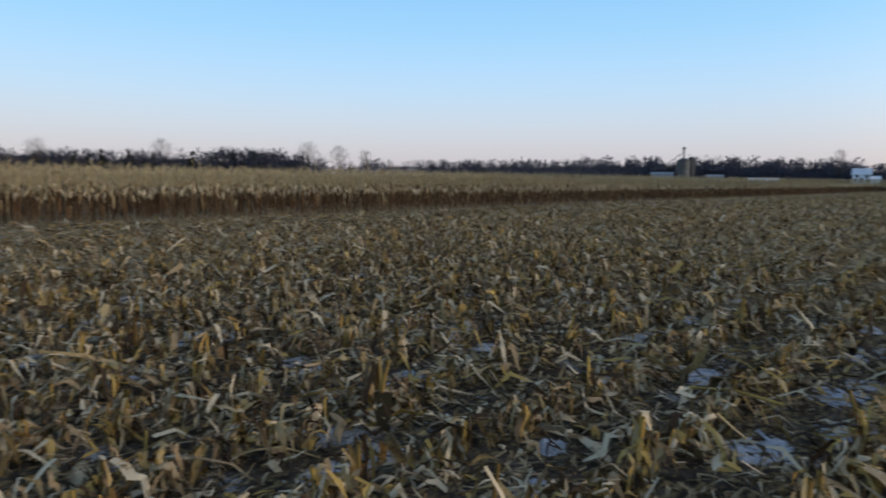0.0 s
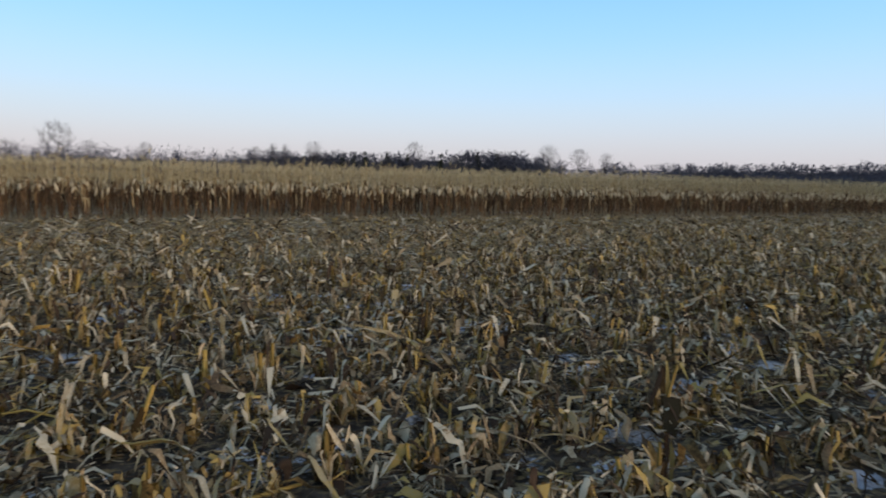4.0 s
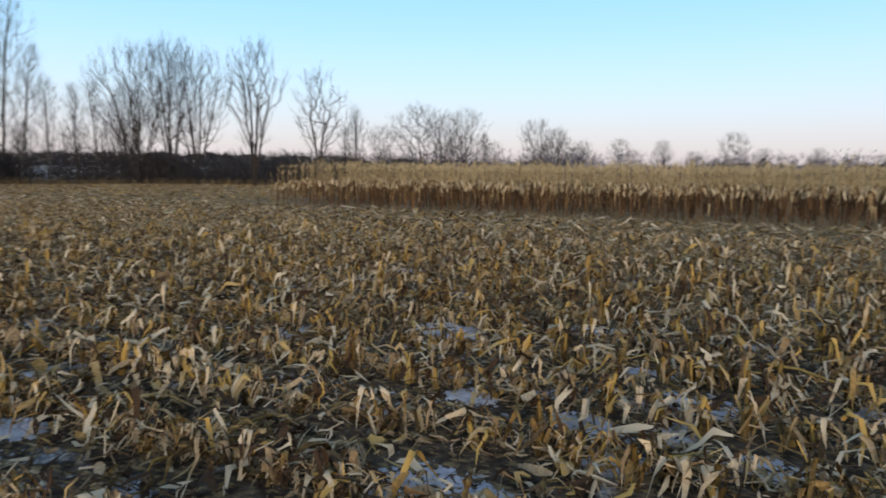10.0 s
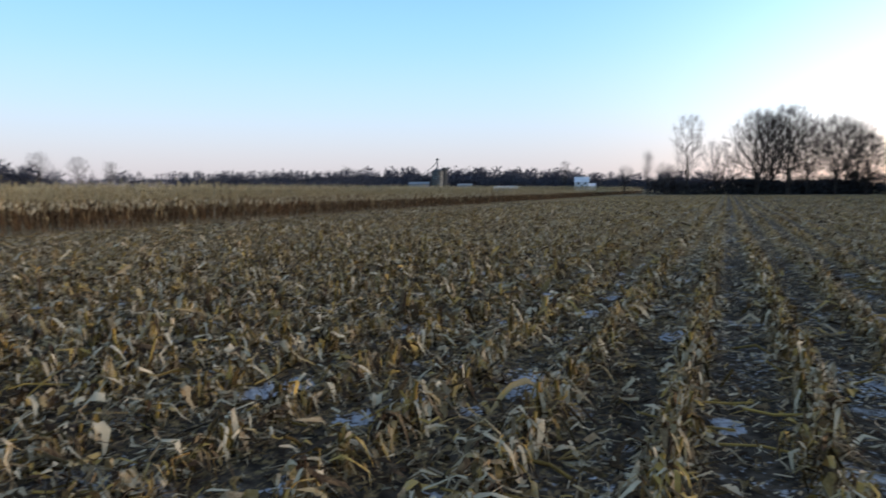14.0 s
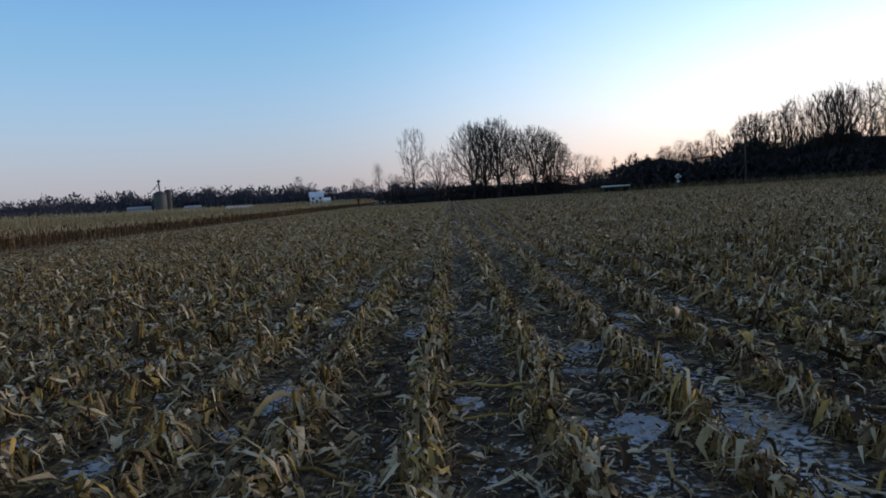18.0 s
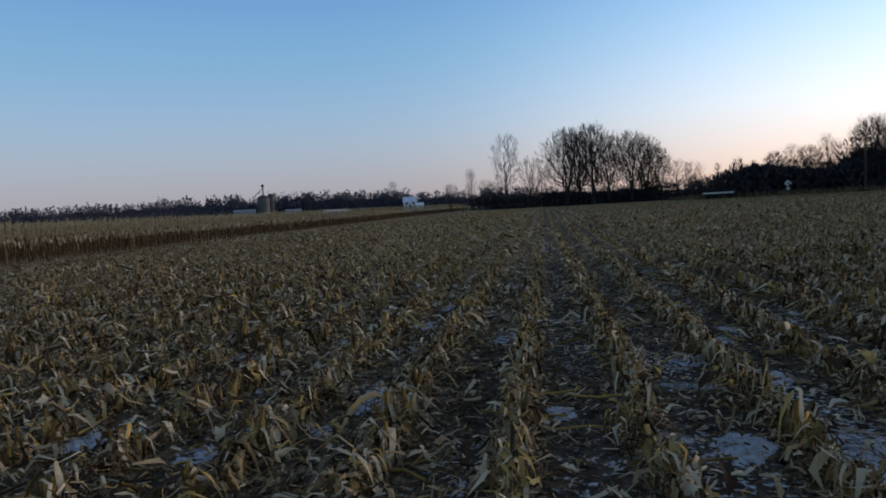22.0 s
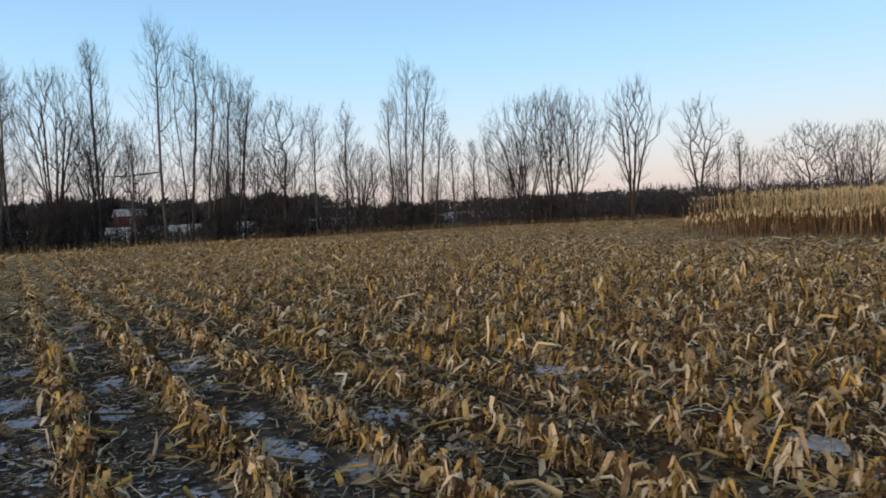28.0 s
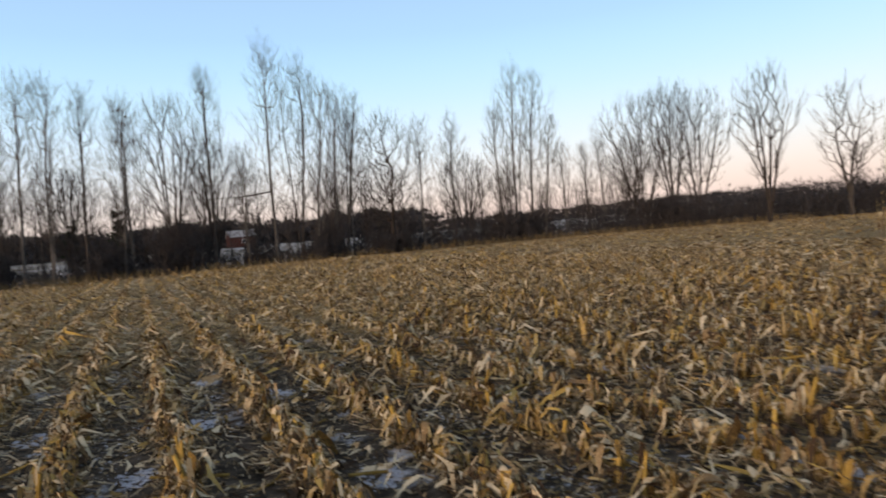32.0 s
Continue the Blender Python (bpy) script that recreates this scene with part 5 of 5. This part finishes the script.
def woods(name, points, n, depth, h0, h1, label, mt=None, wide=0.05, thick=1.0, boughs=20, share=0.75, dense=60, thin=0.75):
    """A wood seen from far: many bare crowns with their trunks, and dark undergrowth."""
    x, y = along(points, n, depth)
    h = rng.uniform(h0, h1, n)
    z = np.array([0, 0, 1.0])
    base = np.stack([x, y, land(x, y) - 0.2], 1)
    s = np.linspace(0, 1, 4)[None, :, None]
    c = base[:, None] + z * h[:, None, None] * 0.72 * s + (rng.normal(0, 0.05, (n, 3)) * np.array([1, 1, 0]) * h[:, None])[:, None] * s
    r = (wide * h / 8)[:, None] * np.linspace(1.6, 0.35, 4)[None]
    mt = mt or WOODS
    l1 = grow(c, r, 8, 0.25, 1.0, float((h0 + h1) / 2 * 0.34), 36, 0.14, 2, 0.7, 0.15, 0.4)
    l2 = grow(*l1, 3, 0.2, 1.0, float((h0 + h1) / 2 * 0.14), 40, 0.08, 1, 0.8, 0.2, 0.3)
    g = [(*tubes(c, r, 4), mt), (*tubes(l1[0], np.maximum(l1[1], wide * 0.5), 3), mt), (*tubes(l2[0], np.maximum(l2[1], wide * 0.35), 3), mt)]
    # every crown is a cloud of small sprays
    k = n * boughs
    i = rng.integers(0, n, k)
    top = h0 * 0.85 + h1 * 0.15
    q = unit(rng.normal(0, 1, (k, 3))) * (rng.random(k) ** 0.4)[:, None]
    d = unit(q + rng.normal(0, 0.5, (k, 3)) + np.array([0, 0, 0.9]))
    ln = rng.uniform(0.05, 0.13, k) * h[i]
    mid = np.stack([x[i], y[i], land(x[i], y[i]) + h[i] * 0.57], 1) + q * h[i][:, None] * np.array([0.3, 0.3, 0.36])
    c = mid[:, None] + np.linspace(0, 1, 3)[None, :, None] * (d * ln[:, None])[:, None]
    w = unit(np.cross(d, rng.normal(0, 1, (k, 3))))[:, None] * (ln * rng.uniform(0.07, 0.2, k) * thick)[:, None, None] * np.array([0.6, 1.0, 0.15])[None, :, None]
    g.append((*ribbons(c, w), mt))
    g.append(mass(*along(points, n * dense, depth * 0.8), top, mt, share, thin))
    return tagged(new(name, raw_mesh(name, g)), label, "woods", kind="stuff")


woods("roadside_woods", [(34, 124), (40, 119), (50, 116), (60, 111), (68, 107), (78, 100), (92, 90)], 150, 3.0, 5.5, 7.5, "dark leafless wood beyond the field edge", BRUSH, 0.06, 0.8, 60, 0.95, 140, 0.5)
woods("tall_woods", [(54, 121), (64, 115), (72, 109), (84, 99), (98, 87)], 60, 2.5, 8.0, 10.0, "dark undergrowth of the tall wood", BRUSH, 0.06, 0.8, 60, 0.9, 140, 0.5)
WOOD_EDGE = [(35, 121, 7.0), (37.5, 120.5, 6.4), (40.5, 119, 7.6), (43, 117.5, 8.6), (45.5, 117, 8.2), (48, 116.5, 9.8), (49.8, 117.5, 8.8), (52, 115, 10.6), (53.8, 114, 11.8),
             (55.5, 114.5, 12.4), (57.5, 112, 12.0), (59.3, 111.5, 13.2), (61, 112.5, 14.2), (62.8, 110, 13.0), (64.5, 109, 14.4), (66.3, 107.4, 15.8), (68.0, 108.5, 14.6),
             (70, 105.5, 15.0), (71.8, 104, 15.6), (74, 102.5, 14.8), (77, 101, 15.4), (80, 98, 15.0), (84, 95, 15.6), (88, 92, 14.8)]
for i, (x, y, h) in enumerate(WOOD_EDGE):
    plant_tree(x, y, FAR_MODELS[(8, 9, 6, 8, 5, 9)[i % 6]], "dark bare tree on the edge of the roadside wood", "trees on the edge of the wood", float(rng.uniform(0, 6.28)), h / 12.0)
woods("back_woods", [(150, -235), (60, -245), (-20, -240), (-90, -225)], 115, 9, 9.6, 11.4, "dark far wood behind the snowy field", BRUSH, 0.05, 1.0, 20, 0.85, 270, 0.7)
woods("low_back_woods", [(-85, -226), (-120, -208), (-160, -180), (-200, -150)], 60, 7, 4.6, 6.0, "low dark far wood at the end of the snowy field", BRUSH, 0.05, 1.0, 20, 0.85, 200, 0.7)
woods("corn_end_woods", [(-78, -82), (-110, -80), (-150, -72), (-170, -60)], 85, 4, 4.4, 6.0, "low dark far wood past the corn", BRUSH, 0.05, 0.6, 20, 0.8, 110, 0.5)
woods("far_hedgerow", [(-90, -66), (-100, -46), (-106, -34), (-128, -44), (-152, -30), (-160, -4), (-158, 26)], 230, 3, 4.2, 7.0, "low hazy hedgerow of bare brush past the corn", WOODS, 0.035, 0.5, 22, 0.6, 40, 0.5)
woods("clump_thicket", [(3, 148), (12, 149), (27, 147)], 36, 1.5, 3.8, 5.2, "dark thicket between the trunks of the oaks", BRUSH, 0.05, 1.2, 40)
woods("field_corner_scrub", [(28, 145), (33, 135), (36, 124)], 40, 1.5, 4.0, 5.8, "thin dark scrub between the oaks and the roadside wood", BRUSH, 0.05, 0.6, 30, 0.6, 40, 0.5)
woods("clump_undergrowth", [(-14, 149), (0, 151), (12, 150), (26, 148), (40, 145)], 90, 2.2, 3.6, 5.0, "dark undergrowth below the clump of oaks", BRUSH, 0.05, 1.5, 45)
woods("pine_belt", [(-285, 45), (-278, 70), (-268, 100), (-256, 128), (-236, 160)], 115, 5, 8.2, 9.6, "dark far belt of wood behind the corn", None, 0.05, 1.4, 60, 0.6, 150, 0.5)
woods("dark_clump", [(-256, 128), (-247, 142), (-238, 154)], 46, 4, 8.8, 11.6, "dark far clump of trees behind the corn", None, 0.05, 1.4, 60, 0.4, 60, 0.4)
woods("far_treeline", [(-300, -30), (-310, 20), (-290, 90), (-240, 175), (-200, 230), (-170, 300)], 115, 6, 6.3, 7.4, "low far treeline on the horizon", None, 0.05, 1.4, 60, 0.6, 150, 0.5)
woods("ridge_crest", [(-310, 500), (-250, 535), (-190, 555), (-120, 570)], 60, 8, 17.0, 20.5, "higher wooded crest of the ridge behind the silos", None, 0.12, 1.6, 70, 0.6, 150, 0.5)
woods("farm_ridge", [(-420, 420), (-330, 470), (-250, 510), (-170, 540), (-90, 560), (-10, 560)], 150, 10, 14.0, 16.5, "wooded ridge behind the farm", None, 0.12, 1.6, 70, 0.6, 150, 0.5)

# open grass on the bank in front of the roadside wood
x, y = along([(26, 128), (40, 113.5), (52, 108.5), (66, 101), (84, 88), (110, 64)], 6000, 1.6)
n = len(x)
c = np.stack([x, y, land(x, y)], 1)[:, None] + np.linspace(0, 1, 3)[None, :, None] * (
    np.array([0, 0, 1.0]) * rng.uniform(0.35, 1.15, n)[:, None, None] + (rng.normal(0, 0.2, (n, 3)) * np.array([1, 1, 0]))[:, None])
w = heading(rng.uniform(0, 6.28, n))[:, None] * np.array([0.05, 0.035, 0.006])[None, :, None]
tagged(new("bank_grass", raw_mesh("bank_grass", [(*ribbons(c, w), GRASS)])), "tall dead grass on the bank at the field's edge", "grass", kind="stuff")


# ---- pines ----
def pine_meshes(h):
    z = np.array([0, 0, 1.0])
    s = np.linspace(0, 1, 6)[:, None]
    t, tr = (z * h * s)[None], np.linspace(0.016, 0.003, 6)[None] * h
    l1 = grow(t, tr, 46, 0.18, 0.98, 0.28 * h, 78, 0.06, 3, 0.4, 0.08, 0.75)
    tips = grow(*l1, 44, 0.1, 1.0, 0.06 * h, 55, 0.05, 1, 0.6, 0.2, 0.2)[0]
    d = tips[:, 1] - tips[:, 0]
    side = unit(np.cross(d, rng.normal(0, 1, d.shape))) * np.linalg.norm(d, axis=1, keepdims=True) * 0.2
    return (raw_mesh("trunk", [(*tubes(t, tr, 6), BARK_DARK)]), raw_mesh("branchwork", [(*tubes(l1[0], l1[1], 3), BARK_DARK)]),
            raw_mesh("needles", [(*ribbons(tips, np.stack([side, side * 0.25], 1)), NEEDLE)]))


PINES = [pine_meshes(10.0) for _ in range(3)]
for x, y, h in [(22.0, -85.0, 8.6), (18.5, -92.0, 7.6), (8.5, -96.0, 8.2), (3.5, -90.0, 8.8), (26.0, -84.0, 9.0),
                (-267.7, 82.0, 9.0), (-266.3, 86.4, 8.6), (-264.8, 90.8, 10.2), (-261.7, 99.5, 10.3), (-258.0, 107.0, 9.2), (-250.0, 119.0, 9.8), (-246.0, 134.0, 11.4), (-242.0, 141.0, 10.8)]:
    h *= 0.84 if x < -200 else 0.8
    me = PINES[int(rng.integers(3))]
    z0 = float(land(x, y))
    ob = part("pine_tree", me[0], m=Matrix.LocRotScale((x, y, z0 - 0.1), Euler((0, 0, rng.uniform(0, 6.28))), (h / 10,) * 3))
    tagged(ob, "dark evergreen pine standing above the far wood", "pine tree", "far pines")
    part("branchwork", me[1], ob, kind="stuff")
    part("needles", me[2], ob, "dark green needles", kind="stuff")


# ---- buildings and roadside things ----
def box(bm, x0, x1, y0, y1, z0, z1, bevel=0.0):
    v = [bm.verts.new(p) for p in ((x0, y0, z0), (x1, y0, z0), (x1, y1, z0), (x0, y1, z0), (x0, y0, z1), (x1, y0, z1), (x1, y1, z1), (x0, y1, z1))]
    for f in ((3, 2, 1, 0), (4, 5, 6, 7), (0, 1, 5, 4), (1, 2, 6, 5), (2, 3, 7, 6), (3, 0, 4, 7)):
        bm.faces.new([v[i] for i in f])
    if bevel:
        bmesh.ops.bevel(bm, geom=bm.edges[:], offset=bevel, segments=2, affect="EDGES")


def finish(name, bm, mt, parent=None, label=""):
    me = bpy.data.meshes.new(name)
    bm.to_mesh(me)
    bm.free()
    me.materials.append(mt)
    return part(name, me, parent, label)


def boxed(name, dims, mt, parent=None, label="", bevel=0.0):
    bm = bmesh.new()
    box(bm, *dims, bevel)
    return finish(name, bm, mt, parent, label)


def gable_roof(name, x0, x1, y0, y1, z0, rise, over, mt, parent, label=""):
    """A pitched roof with thickness, its ridge along x."""
    bm = bmesh.new()
    ym, t = (y0 + y1) / 2, 0.18
    prof = [(y0 - over, z0 - over * rise / (ym - y0)), (ym, z0 + rise), (y1 + over, z0 - over * rise / (ym - y0)), (y1 + over, z0 - over * rise / (ym - y0) - t), (ym, z0 + rise - t),
            (y0 - over, z0 - over * rise / (ym - y0) - t)]
    ends = [[bm.verts.new((x, a, b)) for a, b in prof] for x in (x0 - over, x1 + over)]
    for i in range(6):
        j = (i + 1) % 6
        bm.faces.new([ends[0][i], ends[0][j], ends[1][j], ends[1][i]])
    for e in ends:
        bm.faces.new([e[0], e[1], e[4], e[5]])
        bm.faces.new([e[1], e[2], e[3], e[4]])
    return finish(name, bm, mt, parent, label)


def house(name, w, d, h, rise, wall_mt, roof_mt, label, x, y, turn, windows=(), chimney=False, wing=None, category="house", group=""):
    root = tagged(new(name), label, category, group)
    bm = bmesh.new()
    box(bm, -w / 2, w / 2, -d / 2, d / 2, -0.5, h)
    for sx in (-w / 2, w / 2):      # gable ends
        a, b, c = (bm.verts.new((sx, yy, zz)) for yy, zz in ((-d / 2, h), (d / 2, h), (0, h + rise - 0.2)))
        bm.faces.new([a, b, c])
    finish("wall", bm, wall_mt, root)
    gable_roof("roof", -w / 2, w / 2, -d / 2, d / 2, h, rise, 0.35, roof_mt, root)
    for wx, wz, ww, wh in windows:
        fr = boxed("window", (wx - ww / 2 - 0.08, wx + ww / 2 + 0.08, -d / 2 - 0.06, -d / 2 + 0.02, wz - 0.08, wz + wh + 0.08), WHITE, root)
        boxed("pane", (wx - ww / 2, wx + ww / 2, -d / 2 - 0.075, -d / 2 - 0.062, wz, wz + wh), PANE, fr)
    if chimney:
        boxed("chimney", (-0.35, 0.35, -0.35, 0.35, h + rise - 0.6, h + rise + 0.9), ROOF_GREY, root, "short brick chimney", 0.02)
    if wing:
        bm = bmesh.new()
        box(bm, *wing)
        finish("wing", bm, wall_mt, root, "lower side wing")
        gable_roof("wing_roof", wing[0], wing[1], wing[2], wing[3], wing[5], 1.2, 0.25, roof_mt, root)
    root.matrix_basis = pose(x, y, float(land(x, y)), 0, 0, turn)
    return root


house("farmhouse", 6.6, 6.4, 4.3, 2.3, WHITE, ROOF_SNOW, "white two-storey farmhouse with a frosted roof beyond the corn", -65.6, 321.0, 12,
      [(-2.1, 0.7, 1.1, 1.5), (0, 0.7, 1.2, 1.9), (2.1, 0.7, 1.1, 1.5), (-1.7, 2.7, 1.0, 1.2), (1.7, 2.7, 1.0, 1.2)], True, (3.3, 6.6, -2.2, 2.4, -0.5, 2.3))
house("white_shed", 12.0, 6.0, 1.4, 1.0, SHED_GREY, ROOF_SNOW, "long low pale shed beside the corn", -102.5, 315.0, 16, category="shed")
house("barn", 15.0, 10.0, 2.4, 1.6, SHED_GREY, ROOF_DULL, "pale barn with a frosted roof beside the silos", -216.0, 452.0, 22, category="barn", group="barns round the silos")
house("barn", 11.0, 8.0, 2.0, 1.3, SHED_GREY, ROOF_DULL, "pale low barn with a frosted roof on the farm", -184.0, 466.0, 20, category="barn", group="barns round the silos")
house("red_shed", 7.2, 5.0, 3.2, 1.6, REDWOOD, ROOF_DULL, "red wooden shed with a snowy roof behind the hedge", -25.5, -203.0, 185, [(0, 1.2, 0.9, 1.0)], category="shed")


def cylinder(name, r0, r1, z0, z1, mt, parent, label="", k=28, x=0.0, y=0.0):
    bm = bmesh.new()
    rings = [[bm.verts.new((x + r * math.cos(a * 2 * math.pi / k), y + r * math.sin(a * 2 * math.pi / k), z)) for a in range(k)] for r, z in ((r0, z0), (max(r1, 0.02), z1))]
    for i in range(k):
        j = (i + 1) % k
        bm.faces.new([rings[0][i], rings[0][j], rings[1][j], rings[1][i]])
    bm.faces.new(rings[0][::-1])
    bm.faces.new(rings[1])
    return finish(name, bm, mt, parent, label)


bin_root = tagged(new("grain_silo"), "pale concrete grain silo with a domed cap and an elevator tower", "silo", "farm silos")
cylinder("drum", 4.3, 4.3, -0.5, 12.4, CONCRETE, bin_root)
for zz in np.arange(1.2, 12.0, 1.35):
    cylinder("hoop", 4.35, 4.35, float(zz), float(zz) + 0.12, STEEL, bin_root, "steel hoop")
cylinder("cap", 4.55, 1.4, 12.4, 14.0, SILO_DARK, bin_root, "dark conical cap")
boxed("tower", (-0.42, 0.42, -0.42, 0.42, 13.6, 20.2), SILO_DARK, bin_root, "narrow elevator leg", 0.04)
boxed("head", (-0.95, 0.95, -0.7, 0.7, 20.2, 21.8), SILO_DARK, bin_root, "elevator head", 0.1)
bm = bmesh.new()
bmesh.ops.create_cone(bm, cap_ends=True, segments=10, radius1=0.24, radius2=0.24, depth=8.6, matrix=Matrix.Translation((-3.0, 0, 16.4)) @ Matrix.Rotation(radians(44), 4, "Y"))
finish("spout", bm, SILO_DARK, bin_root, "slanting grain spout")
bin_root.matrix_basis = pose(-203.0, 457.0, float(land(-203, 457)), 0, 0, 20)
dark_root = tagged(new("dark_silo"), "narrow brown-grey silo standing against the wider one", "silo", "farm silos")
cylinder("drum", 2.3, 2.3, -0.5, 14.2, CONCRETE, dark_root)
cylinder("cap", 2.4, 1.5, 14.2, 15.1, SILO_DARK, dark_root, "rounded cap")
dark_root.matrix_basis = pose(-199.7, 462.8, float(land(-199, 462)))

pole = tagged(new("utility_pole"), "wooden utility pole with one crossarm in front of the wood", "utility pole")
cylinder("post", 0.17, 0.12, -0.4, 9.0, POLE_WOOD, pole, k=10)
boxed("crossarm", (-1.25, 1.25, -0.07, 0.07, 8.2, 8.36), POLE_WOOD, pole, bevel=0.015)
for sx in (-1.1, -0.45, 0.45, 1.1):
    cylinder("insulator", 0.05, 0.035, 8.36, 8.52, CONCRETE, pole, k=8, x=sx)
pole.matrix_basis = pose(51.2, 110.1, 0, 0, 0, -25)

sign = tagged(new("road_sign"), "pale diamond road sign on a post at the field's edge", "road sign")
boxed("post", (-0.04, 0.04, -0.03, 0.03, -0.3, 2.3), STEEL, sign)
bm = bmesh.new()
box(bm, -0.42, 0.42, -0.045, -0.03, -0.42, 0.42)
bmesh.ops.rotate(bm, verts=bm.verts[:], cent=(0, 0, 0), matrix=Matrix.Rotation(radians(45), 3, "Y"))
bmesh.ops.translate(bm, verts=bm.verts[:], vec=(0, 0, 2.0))
finish("panel", bm, SIGN_PAINT, sign, "pale diamond panel")
boxed("lower_panel", (-0.3, 0.3, -0.045, -0.03, 0.95, 1.3), SIGN_PAINT, sign, "small pale panel")
sign.matrix_basis = pose(41.0, 114.1, 0.0, 0, 0, -20)

trailer = tagged(new("farm_trailer"), "long low pale trailer parked by the road", "trailer")
boxed("bed", (-2.6, 2.6, -1.0, 1.0, 0.9, 1.16), SIGN_PAINT, trailer, bevel=0.04)
boxed("chassis", (-2.4, 2.4, -0.6, 0.6, 0.7, 0.9), SILO_DARK, trailer)
for sx in (-1.6, -0.7, 1.8):
    for sy in (-0.95, 0.75):
        bm = bmesh.new()
        bmesh.ops.create_cone(bm, cap_ends=True, segments=18, radius1=0.42, radius2=0.42, depth=0.22, matrix=Matrix.Translation((sx, sy + 0.1, 0.42)) @ Matrix.Rotation(radians(90), 4, "X"))
        finish("wheel", bm, RUBBER, trailer)
trailer.matrix_basis = pose(31.0, 118.6, 0.0, 0, 0, -14)
